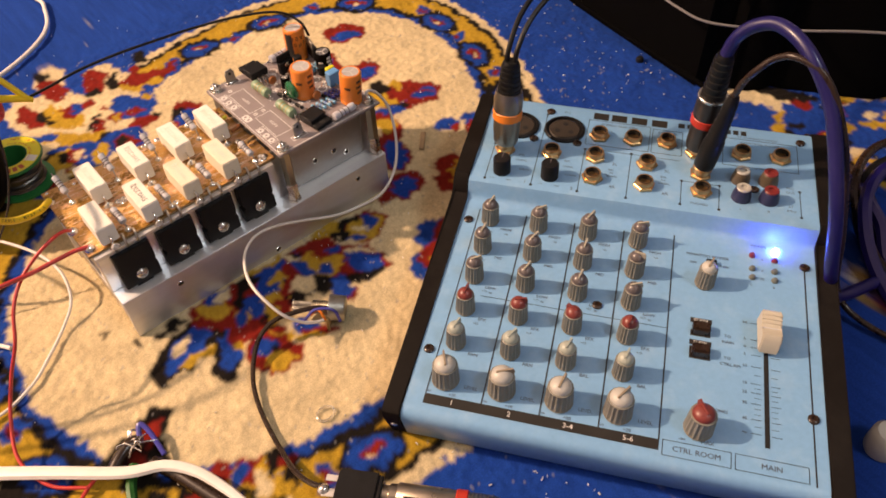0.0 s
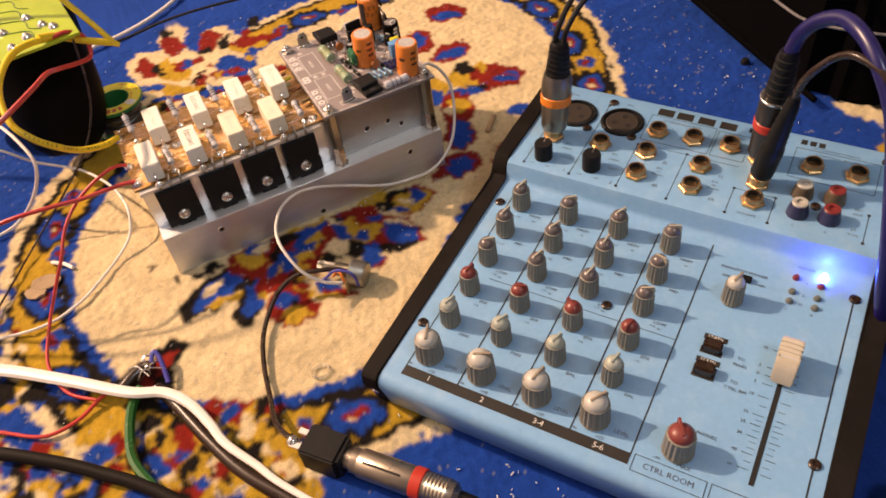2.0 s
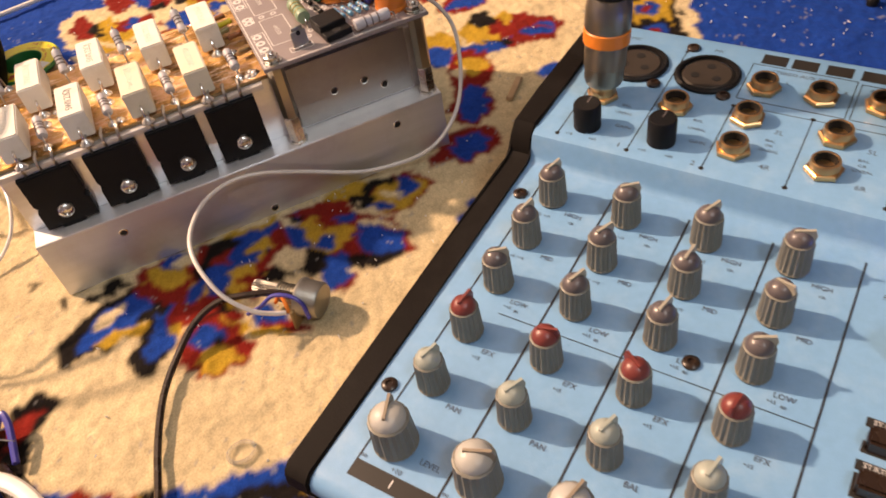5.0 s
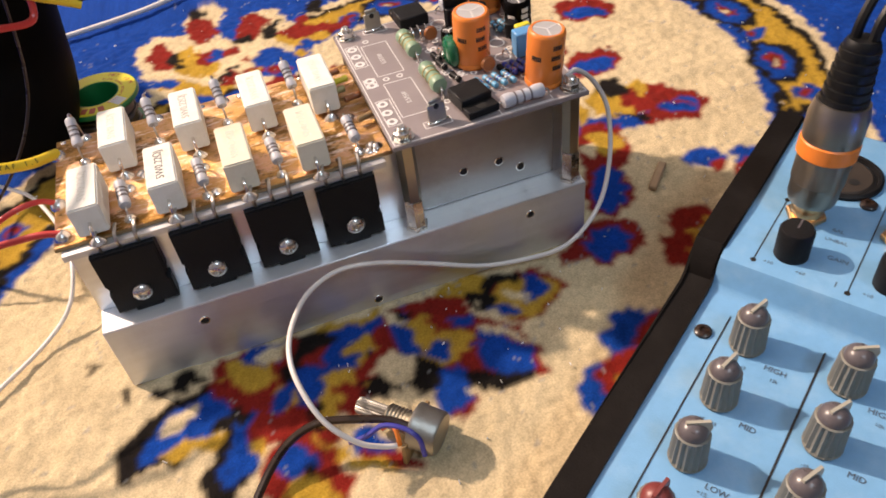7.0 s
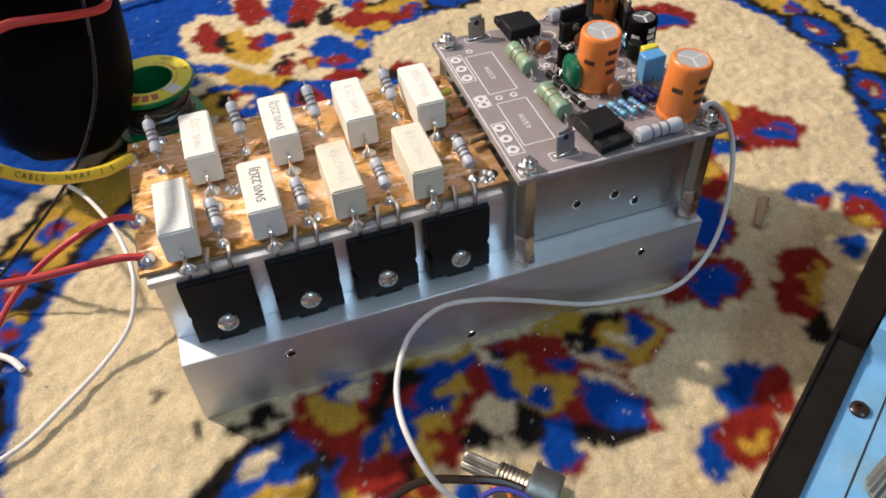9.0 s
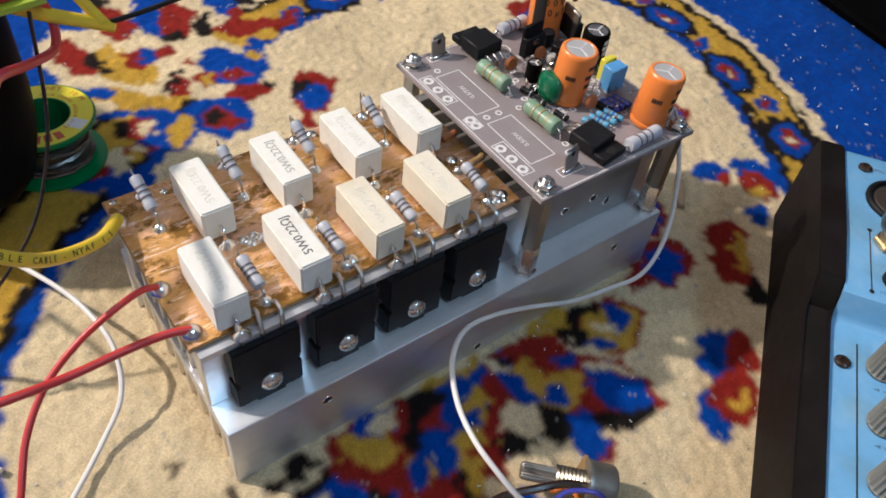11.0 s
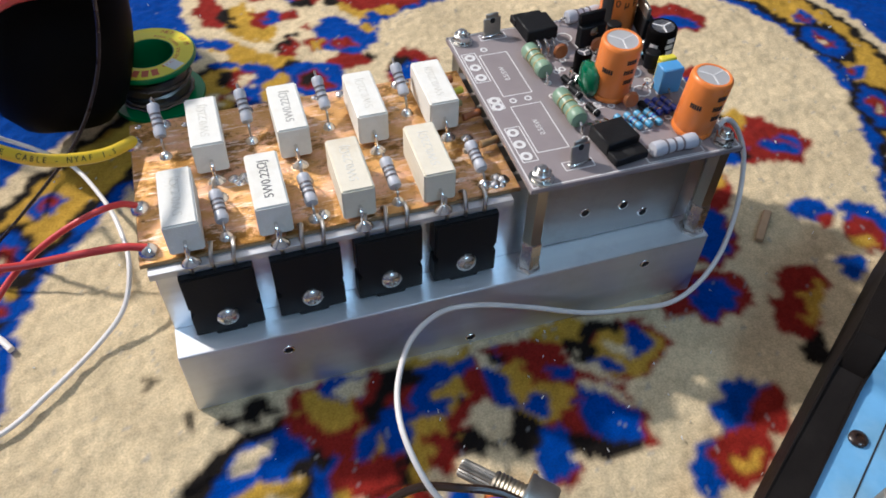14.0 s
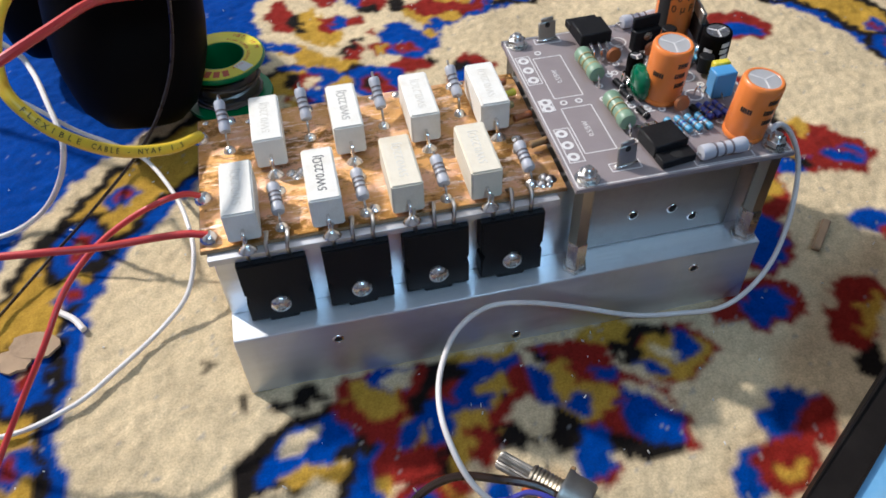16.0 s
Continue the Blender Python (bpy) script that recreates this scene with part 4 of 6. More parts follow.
electrolytic(132.0, 46.2, 2.6, 6.5, CAN_BLACK, "small_capacitor", "small black electrolytic capacitor", marks=False)


def flat_transistor(x, y, turn, lift=0.0):
    """A plastic power transistor lying on the board with its three legs bent down."""
    m = Matrix.Translation((x, y, 61.0 + lift)) @ Matrix.Rotation(radians(turn), 4, "Z")
    body = part("driver_transistor", box(bmesh.new(), -5.2, 5.2, -5, 4.5, 0.6, 5.0, 0.4, m), BLACK, driver, "black plastic driver transistor lying flat")
    part("tab", box(bmesh.new(), -5.2, 5.2, 4.5, 9.0, 0.5, 3.0, 0.3, m), BLACK, body)
    part("mounting_hole", lathe(bmesh.new(), [(1.7, 3.0), (1.7, 3.06), (0, 3.06)], 14, m @ Matrix.Translation((0, 6.8, 0))), HOLE, body)
    for k in (-2.5, 0, 2.5):
        part("leg", tube(bmesh.new(), [m @ Vector(p) for p in ((k, -5, 2.2), (k, -7.2, 2.3), (k, -9.4, 1.2), (k, -10.2, -0.2 - lift))], 0.45, 6, 4), TIN, body)
    return body


flat_transistor(126.2, 11.6, 188)
flat_transistor(124.4, 65.0, 2, 2.2)


def upright_transistor(x, y, turn, tab):
    m = Matrix.Translation((x, y, 61.0)) @ Matrix.Rotation(radians(turn), 4, "Z")
    body = part("regulator", box(bmesh.new(), -4.6, 4.6, -1.5, 1.5, 2.0, 9.2, 0.35, m), BLACK, driver, "black upright transistor with a screw hole")
    part("tab", box(bmesh.new(), -4.6, 4.6, 0.2, 1.5, 9.2, 13.0, 0.3, m), tab, body)
    part("mounting_hole", lathe(bmesh.new(), [(1.5, 0), (1.5, 0.08), (0, 0.08)], 14, m @ Matrix.Translation((0, -1.5, 7.2)) @ Matrix.Rotation(radians(90), 4, "X")), STEEL, body)
    for k in (-2.5, 0, 2.5):
        part("leg", rod(bmesh.new(), m @ Vector((k, 0, 3)), m @ Vector((k, 0, -0.2)), 0.45, seg=6), TIN, body)
    return body


upright_transistor(139.0, 56.0, 8, BLACK)
upright_transistor(158.0, 57.5, 80, DULL_STEEL)
for p, q in (((118.6, 57.0, 64.2), (119.3, 44.2, 64.2)), ((119.0, 33.4, 64.2), (119.6, 20.2, 64.2))):
    b = axial(driver, p, q, 2.7, RES_GREEN, ((0.3, BAND_GOLD), (0.5, BAND_GOLD), (0.72, BAND_GOLD)), "green power resistor with gold bands")
    for e, s in ((p, 1), (q, -1)):
        part("lead", tube(bmesh.new(), [e, (e[0], e[1] + 1.6 * s, 63.6), (e[0], e[1] + 2.2 * s, 60.9)], 0.4, 6, 4), TIN, b)
for p, q in (((133.6, 3.9, 63.6), (147.4, 4.6, 63.6)), ((137.5, 71.0, 63.6), (150, 72.0, 63.6))):
    b = axial(driver, p, q, 2.2, RES_GREY, ((0.3, BAND_DARK), (0.48, BAND_DARK), (0.66, BAND_DARK), (0.82, BAND_DARK)), "grey banded resistor lying flat")
    for e, s in ((p, -1), (q, 1)):
        part("lead", tube(bmesh.new(), [e, (e[0] + 1.4 * s, e[1], 63.2), (e[0] + 2 * s, e[1], 60.9)], 0.4, 6, 4), TIN, b)
for k in range(4):
    axial(driver, (131.5 + 3.1 * k, 21.5, 62.4), (133.2 + 3.1 * k, 14.6, 62.4), 1.05, RES_BLUE, ((0.3, BAND_DARK), (0.5, RES_NAVY), (0.7, BAND_DARK)), name="small_resistor")
for k in range(3):
    axial(driver, (143.0 + 2.6 * k, 25.5, 62.4), (144.8 + 2.6 * k, 18.6, 62.4), 1.05, RES_NAVY, ((0.3, BAND_DARK), (0.6, BAND_DARK)), name="small_resistor")
for k in range(3):
    axial(driver, (150 + 2.7 * k, 52.5, 62.4), (151 + 2.7 * k, 46.0, 62.4), 1.0, RES_BLUE, ((0.3, BAND_DARK), (0.6, BAND_DARK)), name="small_resistor")
for k, (x, y) in enumerate(((124.5, 43), (127.5, 42.0), (126, 28.5), (141.0, 25.2), (124.5, 37.5))):
    axial(driver, (x, y, 62.4), (x + 1.2, y - 5.2, 62.4), 1.1, BLACK, ((0.8, PRINT),), name="diode")
dip = [(0, 0), (2.6, 0.2), (4.3, 1.4), (4.8, 3.2), (4.8, 6.2), (4.3, 8.2), (2.8, 9.4), (0, 9.7)]
part("film_capacitor", lathe(bmesh.new(), dip, 24, Matrix.Translation((129.0, 35.3, 61.3)) @ Matrix.Diagonal((0.52, 1.0, 1.0, 1.0))), GREEN_FILM, driver, "glossy dark green film capacitor")
part("box_capacitor", box(bmesh.new(), 149.0, 155.8, 28.0, 32.8, 61.1, 69.6, 0.4), BOX_BLUE, driver, "light blue box capacitor")
part("box_capacitor", box(bmesh.new(), 151.6, 156.8, 34.0, 36.6, 61.1, 69.0, 0.4), YELLOW_TAPE, driver, "yellow box capacitor")
for x, y in ((127.6, 52.5), (140.2, 52.6), (137.5, 24.5)):
    part("disc_capacitor", lathe(bmesh.new(), [(0.2, -1.0), (2.0, -0.8), (2.5, 0), (2.0, 0.8), (0.2, 1.0)], 14, Matrix.Translation((x, y, 64.6)) @ Matrix.Rotation(radians(78), 4, "X")), BROWN, driver, "brown disc capacitor")
for x, y in ((152.5, 40.8), (142.6, 45.0), (148, 58), (146.0, 50.5)):
    bm = lathe(bmesh.new(), [(2.3, 1.5), (2.3, 6.4), (2.0, 6.7), (0, 6.7)], 14, Matrix.Translation((x, y, 61)))
    part("small_transistor", bm, BLACK, driver, "small black transistor")
part("white_bead", lathe(bmesh.new(), [(0, 0), (1.6, 0.6), (2.0, 2), (1.6, 3.4), (0, 4)], 12, Matrix.Translation((142.4, 49.0, 62))), CAP_WHITE, driver)
# loose hair-thin tinned legs
for k in range(26):
    x, y = rng.uniform(124, 158), rng.uniform(14, 60)
    part("component_leg", tube(bmesh.new(), [(x, y, 60.9), (x + 0.3, y, 63), (x + 1.4, y + rng.uniform(-1.6, 1.6), 63.6), (x + 2.4, y + rng.uniform(-2, 2), 60.9)], 0.3, 5, 4), TIN, driver)


def spade_tab(x, y, turn):
    m = Matrix.Translation((x, y, 61)) @ Matrix.Rotation(radians(turn), 4, "Z") @ Matrix.Rotation(radians(-8), 4, "X")
    t = part("spade_terminal", box(bmesh.new(), -3.0, 3.0, -0.4, 0.4, 0, 6.4, 0.3, m), DULL_STEEL, driver, "upright metal spade terminal")
    part("terminal_tip", box(bmesh.new(), -2.2, 2.2, -0.4, 0.4, 6.4, 7.8, 0.3, m), DULL_STEEL, t)
    for s in (-0.42, 0.42):
        part("terminal_hole", lathe(bmesh.new(), [(0.9, -0.02), (0.9, 0.02), (0, 0.02)], 12, m @ Matrix.Translation((0, s, 5.4)) @ Matrix.Rotation(radians(90), 4, "X")), HOLE, t)
    part("terminal_foot", box(bmesh.new(), -3.6, 3.6, -1.0, 1.0, 0, 0.8, 0.3, m), TIN, t)


spade_tab(114.0, 7.0, 10)
spade_tab(112.2, 71.2, 6)


# ---- mixing desk ----
mixer = thing("audio_mixer", "small light blue audio mixer with black side cheeks on carpet", "audio mixer", (90.96, -120.34, 0), -55.04)


def face(v):
    """Height of the sloping control panel."""
    return 28.9 + 0.03 * v


def extruded(profile, u0, u1, bevel=0.0):
    bm = bmesh.new()
    a = [bm.verts.new((u0, v, z)) for v, z in profile]
    b = [bm.verts.new((u1, v, z)) for v, z in profile]
    bm.faces.new(a)
    bm.faces.new(b[::-1])
    n = len(profile)
    for i in range(n):
        bm.faces.new((a[i], a[(i + 1) % n], b[(i + 1) % n], b[i]))
    if bevel:
        es = [e for e in bm.edges if abs(e.verts[0].co.x - e.verts[1].co.x) < 1e-6]
        bmesh.ops.bevel(bm, geom=es, offset=bevel, segments=2, affect="EDGES", clamp_overlap=True)
    return bm


body = part("chassis", extruded([(-26, 0.2), (-28.5, 3), (-33.4, 22.5), (-32.9, 25.6), (-31.3, 27.4), (-29, 28.0), (93.2, 31.7), (94.8, 32.3), (95.8, 34.0), (96.8, 39.2), (97.8, 41.2), (100, 42.0), (166.5, 42.0), (169, 40.8), (170, 37), (170, 0.2)], -4, 166.5), PANEL, mixer, "light blue painted sheet metal chassis")
cheek_line = [(-27, 0), (-34.2, 22), (-33.6, 26.6), (-31, 28.8), (30, 30.6), (92.5, 32.4), (95.5, 34.0), (97.2, 39.6), (101, 43.2), (120, 43.4), (168, 43.2), (172, 40), (173, 30), (173, 0)]
for u0, u1 in ((-12.2, -4), (166.5, 175.5)):
    part("side_cheek", extruded(cheek_line, u0, u1, 0.7), CHEEK, mixer, "black moulded side cheek, dusty")
for u in (-8.2, 171):
    part("cheek_screw", lathe(bmesh.new(), [(1.6, 0), (1.5, 0.5), (0, 0.6)], 12, Matrix.Translation((u, -31.6, 14)) @ Matrix.Rotation(radians(104), 4, "X")), STEEL, mixer)


def panel_screw(u, v, z):
    m = Matrix.Translation((u, v, z))
    s = part("panel_screw", lathe(bmesh.new(), [(2.35, 0), (2.3, 0.7), (1.7, 1.2), (1.0, 1.25), (0.8, 0.7), (0, 0.7)], 16, m), BROWN_CABLE, mixer, "dark cross-head screw")
    return s


for u, v in ((0, 79.5), (0, 0), (69.6, 39.4), (161.6, 0.6), (161.6, 81.5)):
    panel_screw(u, v, face(v))
for u, v in ((3, 160), (29, 160.5), (23.4, 135.8), (46.6, 136.6), (160.5, 160), (136.8, 119.2)):
    panel_screw(u, v, 42)


def knob_meshes(r, h, cap):
    """Ribbed tapering body, domed cap and raised pointer of one knob."""
    bm = bmesh.new()
    seg = 36
    rings = []
    for z, k, rib in ((0.6, 1.03, 0), (0.9, 1.05, 0), (1.3, 1.04, 1), (h * 0.79, 0.95, 1), (h * 0.82, 0.93, 0.3), (h * 0.835, 0.84, 0)):
        rings.append([bm.verts.new(((r * k - (0.5 * rib if i % 2 else 0)) * math.cos(2 * math.pi * i / seg), (r * k - (0.5 * rib if i % 2 else 0)) * math.sin(2 * math.pi * i / seg), z)) for i in range(seg)])
    for a, b in zip(rings, rings[1:]):
        for i in range(seg):
            bm.faces.new((a[i], a[(i + 1) % seg], b[(i + 1) % seg], b[i]))
    bm.faces.new(rings[0])
    bm.faces.new(rings[-1])
    base = finish(bm, "knob", KNOB)
    top = finish(lathe(bmesh.new(), [(r * 0.80, h * 0.82), (r * 0.78, h * 0.89), (r * 0.68, h * 0.96), (r * 0.48, h * 1.02), (r * 0.24, h * 1.055), (0, h * 1.065)], 24), "cap", cap)
    bm = bmesh.new()
    a = [(-r * 0.45, h * 0.98), (r * 0.80, h * 0.83), (r * 0.93, h * 0.98), (r * 0.78, h * 1.13), (-r * 0.4, h * 1.08)]
    for s in (-0.55, 0.55):
        bm.faces.new([bm.verts.new((s * (1.0 if k in (0, 1) else 0.7), x, z)) for k, (x, z) in enumerate(a)])
    vs = bm.verts[:]
    for k in range(5):
        bm.faces.new((vs[k], vs[(k + 1) % 5], vs[5 + (k + 1) % 5], vs[5 + k]))
    ptr = finish(bm, "pointer", {CAP_GREY: FIN_PALE, CAP_WHITE: FIN_TAN}.get(cap, cap))
    smooth(base, 18)
    for me in (top, ptr):
        smooth(me, 50)
    return base, top, ptr


SMALL = {c: knob_meshes(4.35, 13.6, m) for c, m in (("grey", CAP_GREY), ("red", CAP_RED), ("white", CAP_WHITE), ("pale", CAP_PALE))}
LARGE = {c: knob_meshes(5.8, 14.2, m) for c, m in (("red", CAP_RED), ("white", CAP_WHITE))}


LARGE_BASES = [LARGE[c][0] for c in LARGE]
BASE_RING = [finish(lathe(bmesh.new(), [(r * 0.97, 0), (r * 1.0, 0.3), (r * 1.0, 1.0)], 24), "base_ring", HOLE) for r in (4.35, 5.8)]


def knob(meshes, u, v, turn, colour):
    k = share("knob", meshes[0], mixer, (u, v, face(v) - 0.1), turn)
    tagged(k, {"grey": "ribbed grey knob with a grey cap", "red": "ribbed grey knob with a dull red cap", "white": "ribbed grey knob with an off-white cap", "pale": "ribbed grey knob with a pale green cap"}[colour])
    share("base_ring", BASE_RING[meshes[0] in LARGE_BASES], k, (0, 0, 0))
    share("cap", meshes[1], k, (0, 0, 0))
    share("pointer", meshes[2], k, (0, 0, 0))


COLUMNS = (11.0, 35.4, 59.8, 84.2)
ROW = (81.0, 62.2, 43.4, 24.6, 5.6, -13.6)
turns = ((-20, -60, -30, -75), (-15, -30, -10, -110), (-60, -25, -15, -70), (-10, -80, 60, 170), (-20, -30, -20, -15), (20, -70, -15, -35))
for r, v in enumerate(ROW):
    for c, u in enumerate(COLUMNS):
        colour = ("grey", "grey", "grey", "red", "pale", "white")[r]
        knob(LARGE[colour] if r == 5 else SMALL[colour], u, v, turns[r][c], colour)
knob(SMALL["white"], 116.5, 62.5, -20, "white")
knob(LARGE["red"], 116.5, -13.6, 30, "red")

# printed lines and legends of the control panel
bm = bmesh.new()
slope = Matrix.Translation((0, 0, 28.98)) @ Matrix.Rotation(math.atan(0.03), 4, "X")
for u in (4.2, 28.3, 52.8, 77.2, 101.4):
    strip(bm, u, -22, u, 90 if u > 100 else 88, 0.55 if u > 20 else 0.4, 0)
strip(bm, 161.4, -29, 161.4, 84, 0.6, 0)
strip(bm, 16, 33.6, 28, 33.6, 0.25, 0)
strip(bm, 28.3, 33.6, 101.2, 33.6, 0.25, 0)
frame_lines(bm, 103.0, 129.6, -28.2, -21.4, 0.25, 0)
frame_lines(bm, 131.2, 158.8, -28.2, -21.4, 0.25, 0)
box(bm, 4.0, 101.6, -26.6, -21.8, 0, 0.06)
for k, v in enumerate((44, 35, 31, 27, 21, 12.5, 8, 2.8, -4.6, -11)):
    strip(bm, 137.2, v, 141.2, v, 0.22, 0)
    strip(bm, 145.4, v, 149.2, v, 0.22, 0)
for v in (16.8, 10.2, 5.5, 0.4, -2.2, -7.8):
    strip(bm, 138.6, v, 141.2, v, 0.18, 0)
    strip(bm, 145.4, v, 148.0, v, 0.18, 0)
for v in (39.2, 27.2):
    box(bm, 111.2, 120.6, v, v + 2.7, 0, 0.07)
bmesh.ops.transform(bm, matrix=slope, verts=bm.verts[:])
part("panel_print", bm, INK, mixer, "black printed channel lines")


def legend(words, u, v, size, mat=LEGEND_INK, upper=False):
    z = 42.05 if upper else 29.06
    m = Matrix.Translation((u, v, z)) if upper else slope @ Matrix.Translation((u, v, 0.08))
    lettering(words, size * 0.92, m, mat, mixer, 0.02)


for c, u in enumerate(COLUMNS):
    for words, v, d in (("HIGH", 76.5, 8.8), ("MID", 57.6, 8.8), ("LOW", 38.8, 8.8), ("EFX", 20.2, 8.6), ("PAN" if c < 2 else "BAL", 1.0, 8.6), ("LEVEL", -15.6, 11.4)):
        legend(words, u + d, v, 2.5)
    for v in (74.0, 55.2):
        legend("-15  +15", u, v - 0.4, 1.5)
    legend("+15", u + 6.2, 36.6, 1.7)
    legend("+15", u + 6.2, 17.6, 1.7)
    legend("12k", u + 9.4, 73.4, 1.5)
    legend("80", u + 9.2, 36.0, 1.5)
    legend("-\u221e", u - 6.0, -20.4, 2.2)
    legend("+10" if c < 2 else "+20", u + 4.4, -20.6, 2.2)
for words, u in (("1", 16), ("2", 40.5), ("3-4", 65), ("5-6", 89.4)):
    legend(words, u, -24.2, 3.6, PRINT)
legend("CTRL ROOM", 116.3, -24.8, 3.6)
legend("MAIN", 145, -24.8, 3.6)
legend("PHANTOM POWER", 117.5, 79.5, 2.5)
legend("OFF", 111.0, 74.6, 2.2)
legend("+48V", 125.4, 74.4, 2.2)
legend("POWER", 141.0, 90.6, 2.2)
legend("MAX", 120.4, -19.4, 2.6)
legend("-\u221e", 110.4, -19.6, 2.4)
legend("PHONES", 124.2, -3.6, 2.2)
legend("TO", 127.4, 34.6, 2.3)
legend("MAIN", 127.6, 31.4, 2.3)
legend("TO", 127.4, 23.0, 2.3)
legend("CTRL RM", 128.6, 19.8, 2.3)
for words, v in (("10", 44), ("5", 35), ("0", 31), ("5", 27), ("10", 21), ("15", 12.5), ("25", 8), ("30", 2.8), ("40", -4.6), ("\u221e", -11)):
    legend(words, 134.6, v, 2.2)
legend("6", 142.6, 82.6, 2.0)
legend("0", 142.6, 75.6, 2.0)
legend("20", 142.4, 70.6, 2.0)
legend("L", 137.6, 66.4, 2.2)
legend("R", 147.6, 66.4, 2.2)
for v in (40.8, 28.8):
    legend("ST.RTN", 115.8, v, 2.0, PRINT)
part("phantom_switch", box(bmesh.new(), 116.8, 121.6, 73.6, 76.6, 31, 33.4, 0.4), BLACK, mixer, "small black slide switch")

# push buttons and the main fader
for v in (35.6, 23.6):
    b = part("push_button", box(bmesh.new(), 112.0, 119.6, v - 3.0, v + 2.2, 29, 34.2, 0.7, segments=2), BROWN_CABLE, mixer, "dark push button")
    part("button_seam", box(bmesh.new(), 111.4, 120.2, v - 3.6, v + 2.8, 29.4, 29.95, 0.1), INK, b)
slot = bmesh.new()
box(slot, 142.5, 144.4, -16.4, 45, 0, 0.1, m=slope)
part("fader_slot", slot, HOLE, mixer, "long black fader slot")
bm = extruded([(27.5, 32.2), (28.3, 39.6), (30.2, 41.8), (33.4, 40.6), (35.2, 39.8), (36.2, 40.6), (42.4, 42.6), (43.8, 41.6), (45.2, 32.2)], 139.3, 147.5, 0.5)
fader = part("fader_cap", bm, FADER, mixer, "ivory fader cap with ridged grip")
for k, (v, z) in enumerate(((36.8, 40.9), (38.6, 41.5), (40.4, 42.1))):
    part("ridge", box(bmesh.new(), 139.2, 147.6, v, v + 0.8, z - 0.6, z + 0.35, 0.1), FADER, fader)
part("centre_line", box(bmesh.new(), 139.2, 147.6, 34.9, 35.5, 39.2, 39.95), RES_GREY, fader)
part("fader_stem", box(bmesh.new(), 142.9, 144.0, 33, 40, 28, 32.4), BLACK, fader)

# level lamps
for u, v, mat in ((138, 84.2, LED_RED_OFF), (148.2, 83.0, LED_RED_OFF), (138, 76.0, LED_OFF), (148.0, 76.0, LED_OFF), (138, 70.6, LED_OFF), (148, 70.6, LED_OFF)):
    part("level_lamp", lathe(bmesh.new(), [(1.6, 0), (1.5, 1.0), (0.9, 1.8), (0, 2.0)], 14, Matrix.Translation((u, v, face(v)))), mat, mixer, "small unlit lamp")
part("power_lamp", lathe(bmesh.new(), [(1.7, 0), (1.7, 1.6), (1.2, 2.9), (0, 3.4)], 16, Matrix.Translation((148.3, 87.6, face(87.6)))), LED_BLUE, mixer, "glowing blue power lamp")

# upper panel: sockets
nut_mesh = finish(lathe(bmesh.new(), [(4.9, 0), (5.5, 0.4), (5.5, 1.6), (5.0, 2.0), (4.0, 2.0)], 6), "hex_nut", BRASS)
collar_mesh = finish(lathe(bmesh.new(), [(4.3, 1.8), (4.3, 4.2), (4.0, 4.7), (3.4, 4.7), (3.2, 4.4), (3.2, 1.0)], 22, closed=False), "collar", BRASS)
dark_mesh = finish(lathe(bmesh.new(), [(3.35, 4.62), (3.05, 4.62), (3.0, 1.2), (0, 1.2)], 18, closed=False), "socket_bore", HOLE)
for me in (nut_mesh, collar_mesh, dark_mesh):
    smooth(me, 35)


def jack(u, v, turn):
    j = tagged(share("jack_socket", collar_mesh, mixer, (u, v, 42)), "gilt jack socket with a hexagonal nut")
    share("hex_nut", nut_mesh, j, (0, 0, 0), turn)
    share("socket_bore", dark_mesh, j, (0, 0, 0))


for k, (u, v) in enumerate(((10.0, 123.5), (34.4, 125.6), (57.1, 127.3), (57.4, 111.0), (57.4, 144.6), (75.1, 145.0), (92.6, 146.0), (83.6, 126.8), (83.4, 111.0), (110.4, 124.8), (111.2, 112.0), (107.6, 141.0), (130.6, 144.4), (149.8, 145.0))):
    jack(u, v, 17 * k)
for u, v in ((11.4, 107.4), (36.0, 108.2)):
    g = part("gain_knob", lathe(bmesh.new(), [(4.5, 0), (4.5, 8.4), (4.0, 9.2), (0, 9.3)], 20, Matrix.Translation((u, v, 42))), BLACK, mixer, "short black gain knob")
    part("marker", box(bmesh.new(), u - 0.25, u + 0.25, v, v + 3.8, 51.2, 51.36), CAP_GREY, g)
for u, v in ((13.8, 145.2), (38.4, 146.4)):
    x = part("microphone_socket", lathe(bmesh.new(), [(11.0, 0), (11.0, 0.9), (10.3, 1.5), (9.5, 1.4), (9.3, 0.4), (8.6, 0.4)], 32, Matrix.Translation((u, v, 42)), closed=False), BLACK, mixer, "round black three-hole microphone socket")
    part("socket_face", lathe(bmesh.new(), [(8.7, 0.2), (7.9, 0.9), (0, 0.9)], 28, Matrix.Translation((u, v, 42))), SOCKET_FACE, x)
    for a in (90, 210, 330):
        part("pin_hole", lathe(bmesh.new(), [(1.5, 0.9), (1.5, 1.0), (0, 1.0)], 10, Matrix.Translation((u + 4.2 * math.cos(radians(a)), v + 4.2 * math.sin(radians(a)), 42))), HOLE, x)
